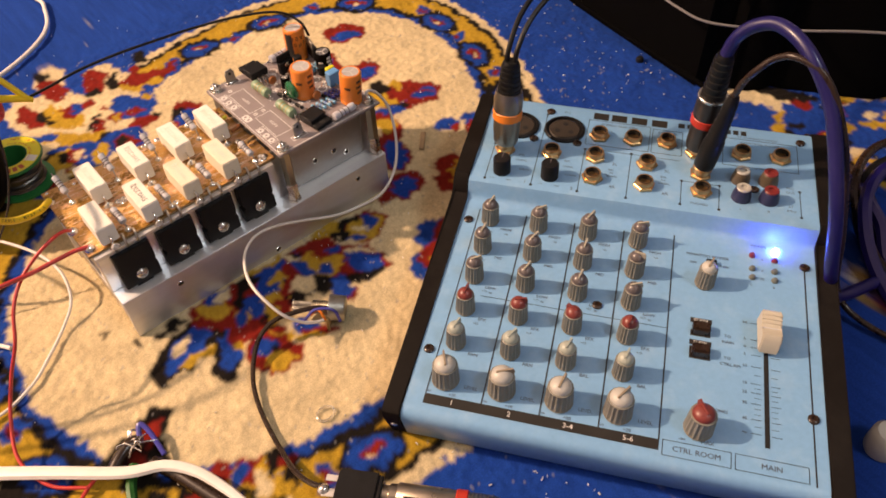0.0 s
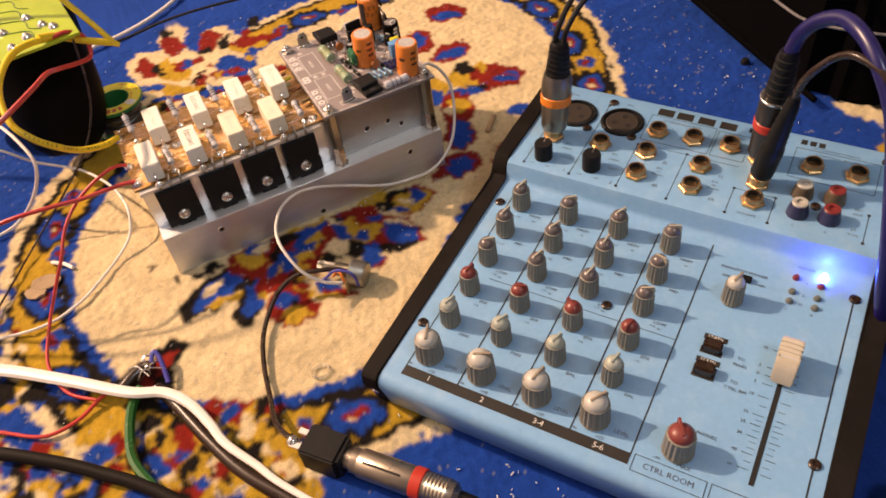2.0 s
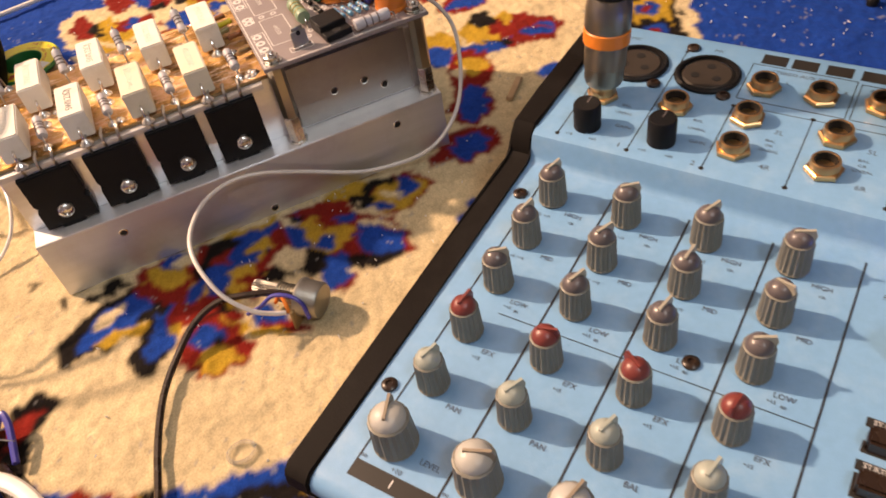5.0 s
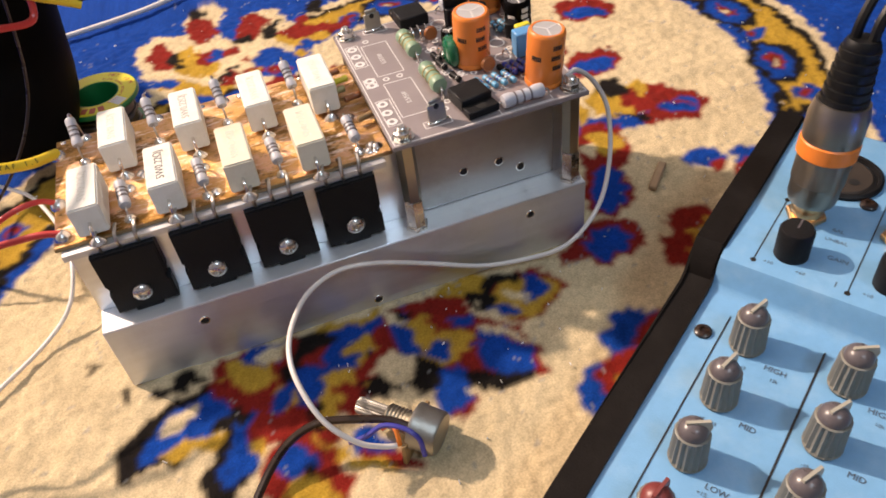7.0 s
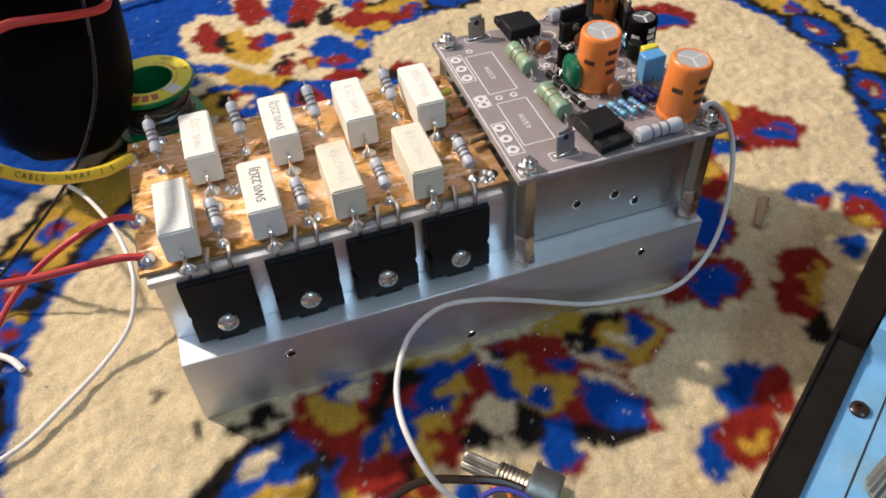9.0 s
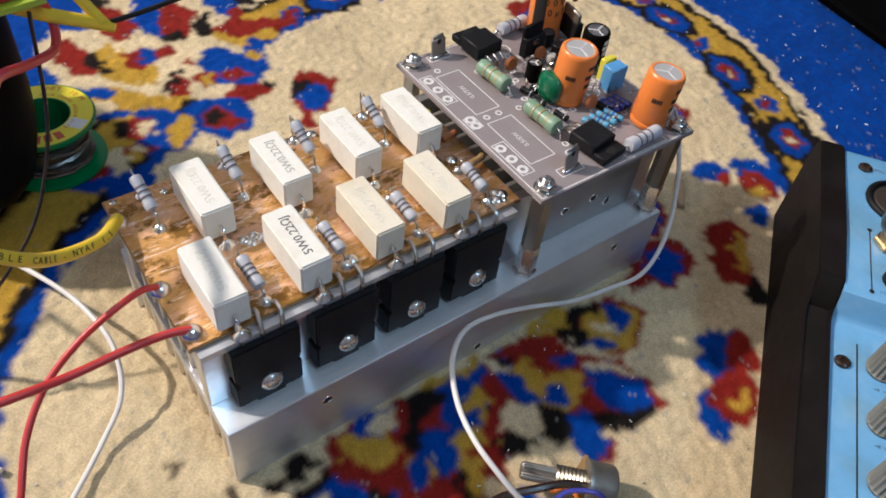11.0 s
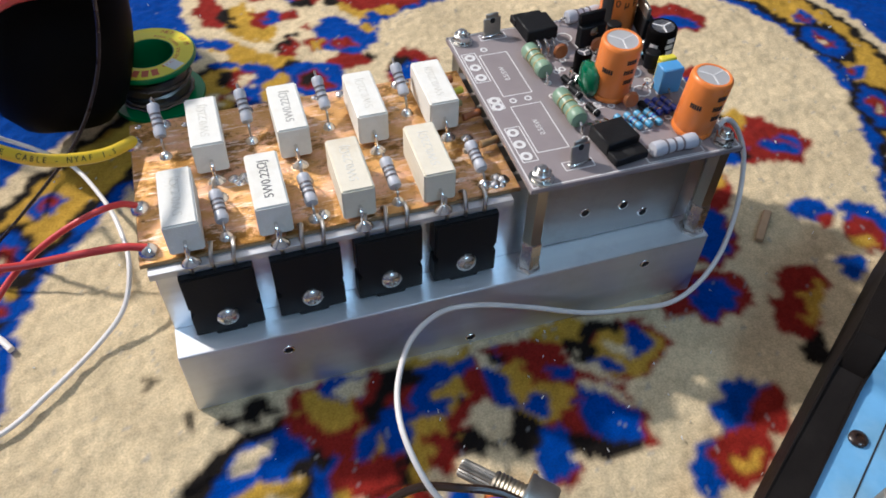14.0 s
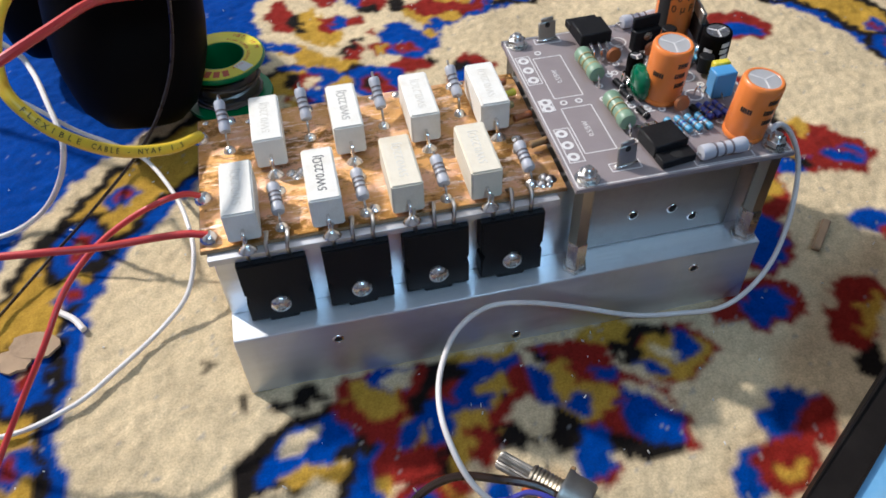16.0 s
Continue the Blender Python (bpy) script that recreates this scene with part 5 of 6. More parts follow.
for u, v, mat in ((130.0, 125.0, CAP_WHITE), (143.4, 126.0, RCA_RED), (130.4, 112.4, CAP_WHITE), (143.4, 113.2, RCA_RED)):
    x = part("phono_socket", lathe(bmesh.new(), [(4.8, 0), (4.5, 3.0), (3.9, 5.0), (3.7, 6.2), (3.5, 6.4), (2.9, 6.4), (2.8, 5.0)], 22, Matrix.Translation((u, v, 42)), closed=False), PHONO_REFLECTION if v > 120 else PHONO_LED_TINT, mixer, "phono socket with a cream core" if mat == CAP_WHITE else "phono socket with a red core")
    part("core", lathe(bmesh.new(), [(3.5, 6.3), (3.5, 6.8), (3.2, 7.1), (1.7, 7.1), (1.5, 5.0), (0, 5.0)], 18, Matrix.Translation((u, v, 42))), mat, x)

bm = bmesh.new()
for u, v0, v1 in ((3.8, 100.5, 128), (27.6, 100.2, 158), (51.2, 100.2, 133), (75.3, 100.4, 134), (101.6, 101.5, 118.6), (120.0, 101.5, 118.6), (158.4, 104, 122)):
    strip(bm, u, v0, u, v1, 0.35, 42)
    for v in (v0, v1):
        lathe(bm, [(0.8, 42), (0.8, 42.06), (0, 42.06)], 10, Matrix.Translation((u, v, 0)))
frame_lines(bm, 50.6, 83.6, 137.4, 158.0, 0.3, 42)
frame_lines(bm, 85.0, 100.6, 137.4, 156.8, 0.3, 42)
frame_lines(bm, 121.4, 158.6, 135.6, 157.4, 0.3, 42)
strip(bm, 101.6, 118.6, 120, 118.6, 0.3, 42)
strip(bm, 51.2, 133.6, 100, 133.6, 0.25, 42)
# the maker's name, as plain blocks
for u in (52.6, 62.4, 73.2, 84.0):
    box(bm, u, u + 8.2, 159.0, 164.6, 42, 42.06)
for u, w in ((98, 14), (122.5, 12)):
    for k in range(3):
        box(bm, u + k * w / 3, u + (k + 0.72) * w / 3, 160.6, 164.2, 42, 42.06)
part("socket_print", bm, INK, mixer, "black printed lines and blocks")
for words, u, v, size in (("STEREO AUX RTN", 67, 155.2, 2.6), ("EFX SEND", 92.8, 154.2, 2.4), ("CONTROL ROOM", 140, 154.8, 2.6), ("ST COMPACT MIXER", 139, 159.0, 2.4), ("PHONES", 110.6, 103.4, 2.4), ("GAIN", 22.4, 110.6, 2.4), ("GAIN", 46.4, 111.2, 2.4), ("MIC", 8, 160.6, 2.2), ("MIC", 38, 161.6, 2.2), ("1", 24.4, 101.6, 3.2), ("2", 48.2, 101.4, 3.2),
                         ("3L", 67.6, 124.0, 3.2), ("4R", 67.8, 106.8, 3.2), ("5L", 94.2, 124.0, 3.2), ("6R", 94.0, 107.2, 3.2), ("BAL", 66.4, 119.4, 2.0), ("OR", 66.4, 117.0, 1.8), ("UNBAL", 67, 114.6, 2.0), ("BAL", 92.6, 119.4, 2.0), ("OR", 92.6, 117.0, 1.8), ("UNBAL", 93.2, 114.6, 2.0), ("BAL", 43.4, 121.6, 2.0), ("UNBAL", 44.4, 117.4, 2.0), ("BAL", 19.4, 121.6, 2.0), ("UNBAL", 20.0, 117.4, 2.0),
                         ("REC", 154.0, 123.8, 2.3), ("OUT", 154.0, 120.6, 2.3), ("2T", 153.8, 110.6, 2.3), ("RTN", 154.0, 107.4, 2.3), ("L", 130.2, 104.2, 2.3), ("R", 143.4, 104.8, 2.3), ("L", 63.6, 150.4, 2.0), ("R", 81.4, 150.6, 2.0), ("+10", 7.4, 101.4, 1.8), ("+60", 15.6, 101.4, 1.8), ("+10", 32, 101.8, 1.8), ("+60", 40.6, 101.8, 1.8)):
    legend(words, u, v, size, LEGEND_INK, True)


# ---- plugs and cables on the desk ----
def desk(u, v, z):
    """From the desk's own sides to the room."""
    c, s = math.cos(radians(-55.04)), math.sin(radians(-55.04))
    return (90.96 + u * c - v * s, -120.34 + u * s + v * c, z)


def plug(name, label, base, top, profile_parts):
    t = thing(name, label, "plug")
    m = along(base, top)
    for pname, prof, mat, lab, seg in profile_parts:
        part(pname, lathe(bmesh.new(), prof, seg, m), mat, t, lab)
    return t


ribs = [(6.2, 34)] + [p for k in range(6) for p in ((5.9 - 0.22 * k, 34.8 + 2.5 * k), (5.9 - 0.22 * k, 36.0 + 2.5 * k), (5.4 - 0.22 * k, 36.2 + 2.5 * k), (5.4 - 0.22 * k, 37.2 + 2.5 * k))] + [(3.6, 51)]
p1 = plug("microphone_plug", "gunmetal cable plug with an orange ring standing in the desk", desk(10, 123.5, 43.5), desk(10.6, 130.5, 102), (
    ("neck", [(4.2, 0), (4.4, 3.5), (6.2, 5.2)], BRASS, "gilt neck", 20),
    ("sleeve", [(6.0, 4.6), (6.5, 6), (6.6, 11), (6.9, 11.3), (6.9, 19.2)], PLUG_GREY, "", 24),
    ("colour_ring", [(7.2, 19.0), (7.6, 19.4), (7.6, 23.4), (7.2, 23.8)], RING_ORANGE, "orange colour ring", 24),
    ("collar", [(7.1, 23.6), (7.4, 24.6), (7.4, 31), (6.6, 34.6)], PLUG_GREY, "", 24),
    ("boot", ribs, RUBBER, "ribbed black strain relief", 20)))
for k, s in enumerate((-2.0, 2.2)):
    part("cable", tube(bmesh.new(), [desk(10.4 + s, 129, 91), desk(11 + s, 131.5, 100), desk(14.5 + s * 1.4, 144, 110), desk(23 + s * 2, 163, 117), desk(38 + s * 3, 200, 122), desk(64 + s * 4, 262, 124), desk(104 + s * 5, 360, 116), desk(150 + s * 6, 470, 70), desk(170 + s * 7, 540, 20), desk(176 + s * 8, 600, 2.8)], 1.35, 8, 6), RUBBER, p1, "black cable")
p2 = plug("output_plug", "gunmetal cable plug with a red ring standing in the desk", desk(107.6, 141, 43.5), desk(109, 139.5, 106), (
    ("neck", [(4.2, 0), (4.4, 3.0), (6.0, 4.6)], BRASS, "", 20),
    ("sleeve", [(6.0, 4), (6.4, 6), (6.6, 19), (6.8, 20)], PLUG_DARK, "", 24),
    ("colour_ring", [(6.9, 19.8), (7.3, 20.2), (7.3, 24), (6.9, 24.4)], RING_RED, "red colour ring", 24),
    ("collar", [(6.9, 24.2), (7.1, 25.5), (7.0, 33), (6.8, 36)], PLUG_DARK, "", 24),
    ("trim_ring", [(7.2, 35.8), (7.4, 36.2), (7.4, 37), (7.2, 37.2)], STEEL, "", 24),
    ("boot", [(r, 37 + (z - 34) * 1.4) for r, z in ribs], RUBBER, "", 20)))
part("cable", tube(bmesh.new(), [desk(109, 139.6, 103), desk(111.5, 139.5, 113), desk(117, 138, 120.5), desk(125, 133.5, 125.5), desk(133, 124, 126), desk(141, 114.5, 121), desk(150, 106, 109), desk(156, 97, 95), desk(164, 82, 68), desk(171, 76, 38), desk(181, 84, 12), desk(205, 105, 5), desk(260, 150, 5)], 3.1, 12, 8), BLUE_CABLE, p2, "thick shiny dark blue cable")
p3 = plug("headphone_plug", "black moulded jack plug standing in the desk", desk(110.4, 124.8, 44.5), desk(116.5, 128, 92), (
    ("tip_collar", [(4.3, 0), (4.8, 0.6), (4.8, 3.0), (4.2, 3.6)], BRASS, "", 20),
    ("moulding", [(4.4, 3.2), (5.0, 4.2), (5.2, 6), (5.3, 18), (5.0, 20)] + [(4.9 - 0.12 * k - 0.35 * (k % 2), 20.6 + 1.6 * k) for k in range(13)] + [(3.2, 42), (2.4, 46)], RUBBER, "", 22)))
part("cable", tube(bmesh.new(), [desk(116, 127.5, 90), desk(117.5, 124.5, 100), desk(120.5, 122, 108), desk(127, 121, 116.5), desk(135, 116, 121), desk(148, 108, 116), desk(162, 99, 90), desk(174, 92, 48), desk(182, 88, 14), desk(196, 78, 4), desk(230, 60, 4)], 1.6, 10, 8), BROWN_CABLE, p3, "thin black cable")


# ---- potentiometer lying on the carpet ----
def potentiometer():
    t = thing("potentiometer", "bare metal potentiometer with a knurled shaft lying on the carpet", "potentiometer")
    m = along((84.8, -61.2, 7.0), (65.6, -43.0, 8.7))
    part("case", lathe(bmesh.new(), [(5.9, 0), (6.5, 0.7), (6.6, 6.6), (6.9, 7.0), (6.9, 8.2), (3.6, 8.4)], 28, m), DULL_STEEL, t, "round pressed metal case")
    part("bushing", lathe(bmesh.new(), [(3.7, 8.2)] + [(3.7 - 0.35 * (k % 2), 8.6 + 0.55 * k) for k in range(15)] + [(3.2, 17.0)], 18, m), POST, t, "threaded bushing")
    bm = bmesh.new()
    seg = 36
    rings = [[bm.verts.new(m @ Vector(((r - 0.3 * (i % 2)) * math.cos(2 * math.pi * i / seg), (r - 0.3 * (i % 2)) * math.sin(2 * math.pi * i / seg), z))) for i in range(seg)] for r, z in ((2.6, 16.8), (2.6, 25.8), (2.2, 26.5))]
    for a, b in zip(rings, rings[1:]):
        for i in range(seg):
            bm.faces.new((a[i], a[(i + 1) % seg], b[(i + 1) % seg], b[i]))
    bm.faces.new(rings[-1])
    part("shaft", bm, DULL_STEEL, t, "knurled aluminium shaft")
    part("wafer", box(bmesh.new(), -8.4, 8.4, -12.5, 1, 7.2, 8.6, 0.3, m), PHENOLIC, t, "brown terminal wafer")
    for k in (-5, 0, 5):
        lug = part("terminal", box(bmesh.new(), k - 1.2, k + 1.2, -16.5, -8, 8.5, 9.2, 0.2, m), TIN, t)
        part("solder_joint", lathe(bmesh.new(), [(0, -1.6), (1.6, -0.8), (2.0, 0.4), (1.2, 1.6), (0, 2)], 10, m @ Matrix.Translation((k, -13.5, 9.4))), TIN, lug)


potentiometer()


def wire(name, label, points, r, mat, category="wire", flat=1.0, seg=8, group="", end=None):
    return solo(name, tube(bmesh.new(), points, r, seg, 8, flat, end), mat, label, category, group)


wire("white_wire", "thin white insulated wire looping down from the driver board", [(157, 9, 62.5), (162, 11.5, 62), (169, 13.5, 55), (174, 12, 44), (172, 5, 31), (166, -2, 19), (157, -7, 12), (147, -9, 8), (136, -6, 5), (120, -4.5, 7), (100, -3.5, 16), (84, -4, 23.5), (72, -5, 26), (61.5, -12.5, 28), (54.5, -24, 29), (51.5, -35, 29), (52, -45, 26.5), (55.5, -53.5, 20), (62, -58.5, 13.5), (68, -59.8, 9.5), (72, -60.2, 8)], 0.8, WHITE_WIRE, seg=12)
wire("blue_wire", "short blue hook-up wire on the potentiometer", [(60, -54, 8), (65, -55.5, 10.5), (70, -56.5, 14), (75, -60, 14.5), (78, -63, 12), (78.5, -65, 6)], 0.75, BLUE_WIRE)
wire("orange_wire", "short orange stripped wire end on the potentiometer", [(70, -52, 6), (72, -54, 10), (73, -57, 10.5), (73, -60, 7)], 0.7, RING_ORANGE)
wire("black_cable", "thin black screened cable from potentiometer to jack socket", [(78, -58, 10), (72, -54, 12), (64, -51, 13), (53, -47, 12), (43, -48, 8.5), (34, -55, 4.5), (26, -68, 3), (21, -85, 2.6), (18, -105, 3.5), (16.5, -119, 8), (18.5, -130, 11.5), (20.5, -133, 12.5)], 1.2, BROWN_CABLE, "cable")


# ---- jack socket and plug in the foreground ----
def jack_coupler():
    t = thing("jack_socket_block", "black plastic jack socket block with soldered lugs", "jack socket")
    m = Matrix.Translation((31.5, -144.5, 0)) @ Matrix.Rotation(radians(-50), 4, "Z")
    part("block", box(bmesh.new(), -9.5, 8.0, -7.2, 7.2, 0.2, 14.6, 0.9, m, 2), BLACK, t)
    part("rim", box(bmesh.new(), 8.0, 9.6, -6.0, 6.0, 2.0, 14.4, 0.5, m), BLACK, t)
    for y, z in ((-4, 12.5), (3.5, 11.0), (0, 5)):
        part("lug", box(bmesh.new(), -15.0, -9.3, y - 1.4, y + 1.4, z - 0.4, z + 0.4, 0.2, m), CAN_TOP, t, "tinned lug")
    part("solder_joint", lathe(bmesh.new(), [(0, -2), (2.2, -1), (2.6, 0.6), (1.4, 2), (0, 2.4)], 10, m @ Matrix.Translation((-14.5, -2.5, 12.2))), TIN, t)


jack_coupler()
pl = plug("jack_plug", "silver jack plug with a red ring pushed into the socket block", (38.0, -152.2, 8.6), (73.0, -194.0, 8.4), (
    ("barrel_neck", [(4.4, -1), (4.4, 2), (5.4, 2.6), (5.4, 6)], BARREL_BROWNED, "", 22),
    ("barrel", [(5.8, 5.8), (6.2, 6.4), (6.3, 29), (6.1, 30)], BARREL_BROWNED, "polished metal barrel", 24),
    ("colour_ring", [(6.3, 30), (6.7, 30.4), (6.7, 34.6), (6.3, 35)], RING_RED, "red colour ring", 24),
    ("grip", [(6.1, 35)] + [(6.2 - 0.35 * (k % 2), 35.4 + 0.8 * k) for k in range(14)] + [(5.6, 48), (3.2, 50)], BARREL_BROWNED, "", 24)))
m = along((38.0, -152.2, 8.6), (73.0, -194.0, 8.4))
part("slot", box(bmesh.new(), -0.5, 0.5, 6.0, 6.42, 9, 26, 0, m @ Matrix.Rotation(radians(20), 4, "Z")), HOLE, pl)
part("cable", tube(bmesh.new(), [(70, -190, 8.4), (82, -204, 7), (104, -224, 4), (140, -262, 4), (190, -330, 4)], 3, 8, 8), RUBBER, pl)

# ---- cables across the near corner ----
wire("white_flat_cable", "flat white twin cable lying across the carpet", [(-112, -8, 3), (-92, -21, 5), (-65, -45, 7), (-39, -69, 8), (-24, -78, 8), (-15, -90, 8), (-9.5, -105, 7.4), (-6, -118, 7.2), (3, -135, 7), (10, -149, 7), (30, -180, 6)], 2.5, WHITE_WIRE, "cable", 1.45, end=0.9)
wire("brown_cable", "dark brown round mains cable beneath the white cable", [(-27, -70, 3), (-21, -84, 3.2), (-12, -111, 3.2), (-3, -133, 3.2), (10, -154, 3.2), (30, -185, 3.2), (60, -225, 3.2)], 3.2, BROWN_CABLE, "cable", seg=12)
wire("green_wire", "thick green wire curving across the carpet", [(-34, -66, 3.5), (-40, -75, 3.5), (-44, -88, 2.6), (-45, -101, 2.6), (-41.5, -114, 2.6), (-34, -130, 2.6), (-16, -155, 2.6), (6, -185, 2.6)], 2.4, GREEN_WIRE)
wire("grey_cable", "dark grey round cable on the carpet", [(-140, -45, 3), (-105, -63, 3), (-74, -87, 3), (-57, -103, 3), (-43, -117, 3), (-28, -136, 3), (0, -172, 3), (30, -215, 3)], 3.0, CHEEK, "cable", seg=12)
wire("thin_red_wire", "very thin red wire curling over the carpet", [(-48, -60, 4), (-54, -62, 3), (-64, -67, 2), (-79, -68, 2), (-95, -57, 2), (-115, -40, 2)], 0.9, RED_WIRE)


def stripped_end():
    t = thing("stripped_cable_end", "stripped end of a cable with short bare strands", "cable end")
    part("sheath", tube(bmesh.new(), [(-42, -62, 3), (-36, -58, 4), (-30, -56, 4.5), (-26, -58, 4)], 3.2, 10, 5), BROWN_CABLE, t, "dark outer sheath")
    part("blue_core", tube(bmesh.new(), [(-27, -58, 5), (-23.5, -52, 8), (-21.5, -57, 7), (-21.5, -70, 3.5)], 1.2, 8, 5), BLUE_WIRE, t, "blue inner core")
    r = random.Random(3)
    for k in range(9):
        a = (-33 + r.uniform(-4, 6), -58 + r.uniform(-4, 3), 5)
        part("bare_strand", tube(bmesh.new(), [a, (a[0] + r.uniform(1, 4), a[1] + r.uniform(0, 4), 7.5), (a[0] + r.uniform(3, 8), a[1] + r.uniform(-6, 3), 6)], 0.4, 5, 4), TIN, t)


stripped_end()

# ---- wires at the amplifier's far end ----
wire("red_wire", "red supply wire soldered to the copper board", [(0.6, 13.6, 55.6), (-5, 14.5, 56.5), (-14, 15, 56.5), (-27, 14, 57.5), (-40, 13, 60), (-62, 15, 60), (-95, 24, 50), (-150, 50, 20)], 1.05, RED_WIRE, seg=12, group="red supply wires")
wire("red_wire", "red supply wire drooping from copper board to carpet", [(-0.6, 29.5, 55.4), (-5, 28, 58.5), (-12, 25.5, 59), (-22, 23.5, 55.5), (-32, 19.5, 50.5), (-40, 12, 45), (-47, 1, 37), (-56, -4, 25), (-66, -16, 13), (-71, -32, 7), (-66, -50, 4), (-54, -62, 3.5)], 0.85, RED_WIRE, seg=12, group="red supply wires")
wire("black_thin_wire", "thin black wire hanging beside the big capacitor", [(-1, 92, 97), (-5, 88, 72), (-11, 83, 56), (-22, 75, 42), (-43, 71, 23), (-66, 66, 5), (-82, 44, 2.2), (-97, 18, 2.2), (-118, -25, 2.2)], 0.55, BROWN_CABLE)
wire("white_wire", "thin white wire curving over the carpet border", [(-150, 140, 70), (-100, 126, 50), (-72, 122, 36), (-56, 121, 19), (-44, 119, 11), (-32, 108, 9.5), (-21, 83, 14), (-15.5, 65, 16), (-13.5, 50, 14), (-17, 38, 8), (-26, 30, 3), (-40, 17, 2), (-54, 6, 2), (-76, 1, 2), (-120, 12, 2)], 0.8, WHITE_WIRE)
wire("white_wire", "lilac-white wire looping down to the blue carpet", [(-150, 160, 110), (-95, 138, 78), (-66, 124, 55), (-60, 118, 49), (-52, 96, 49), (-48, 81, 42), (-56, 82, 25), (-72, 91, 5), (-88, 86, 2.4), (-130, 84, 2.2)], 0.95, WHITE_WIRE)
wire("wire_offcut", "short offcut of white wire", [(-62, 47, 1.2), (-59, 44.5, 1.4), (-55.5, 41.5, 1.4), (-52, 36.5, 1.2)], 1.1, WHITE_WIRE, "offcut")


def yellow_cable():
    t = thing("yellow_cable", "stiff yellow flexible cable with black lettering, looping in the air", "cable")
    line = [(-1, 56.5, 55.5), (-8, 46.5, 60.5), (-18.5, 39.5, 67), (-26, 33, 77), (-34, 33.5, 85.5), (-40, 41, 93.5), (-39, 60, 102), (-28, 80, 106), (-10, 93, 101), (4, 97, 92), (16, 97.5, 85.5)]
    part("insulation", tube(bmesh.new(), line, 1.7, 10, 8), YELLOW_WIRE, t)
    part("second_lead", tube(bmesh.new(), [(16.5, 97, 86.5), (8, 105, 101), (-3, 115, 118), (-16, 128, 134), (-40, 150, 140), (-90, 175, 120), (-160, 210, 30), (-190, 230, 3)], 1.6, 10, 8), YELLOW_WIRE, t)
    part("joint_sleeve", tube(bmesh.new(), [(-16, 90, 104), (-8, 94, 100.5), (4, 97, 92), (15.5, 97.5, 86), (19, 97.6, 83.8)], 2.3, 10, 8, 1.0, 1.6), YELLOW_WIRE, t, "taped end where the leads meet")
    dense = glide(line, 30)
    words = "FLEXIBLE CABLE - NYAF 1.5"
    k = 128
    # letters are turned toward a late camera position, to fit its view
    camera_spot = Vector((40, -140, 200))
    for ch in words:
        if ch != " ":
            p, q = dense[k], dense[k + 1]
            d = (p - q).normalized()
            out = ((camera_spot - p) - (camera_spot - p).dot(d) * d).normalized()
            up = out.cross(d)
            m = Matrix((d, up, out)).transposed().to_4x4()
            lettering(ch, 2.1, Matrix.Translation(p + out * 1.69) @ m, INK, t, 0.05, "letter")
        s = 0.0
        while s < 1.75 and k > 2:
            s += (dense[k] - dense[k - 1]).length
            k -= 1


yellow_cable()
wire("red_wire", "red wire bent over the edge of the capacitor board", [(-10, 92, 101.5), (-3, 94, 101), (3, 97, 96), (4.5, 98, 89), (2.5, 95, 83.5), (-5, 86, 87), (-13.5, 75, 93), (-17.5, 58, 101), (-25, 42, 104), (-45, 28, 100), (-90, 25, 80), (-150, 40, 30)], 1.25, RED_WIRE)
wire("grey_white_wire", "pale grey wire curving over the blue carpet", [(-150, 230, 3), (-60, 254, 3), (10, 267, 3), (40, 278, 3), (64, 294, 3), (78, 311, 3), (86, 334, 3), (88, 356, 3), (70, 400, 3)], 1.5, WHITE_WIRE)
wire("black_thin_wire", "thin black wire from the cable joint to the driver board", [(16, 97.5, 85.5), (28, 98, 86), (46, 98, 88), (67, 96, 89), (87, 95, 88), (108, 95, 86), (130, 85, 88), (148, 72, 89), (156, 63, 84), (158, 58.5, 76)], 0.75, RUBBER)


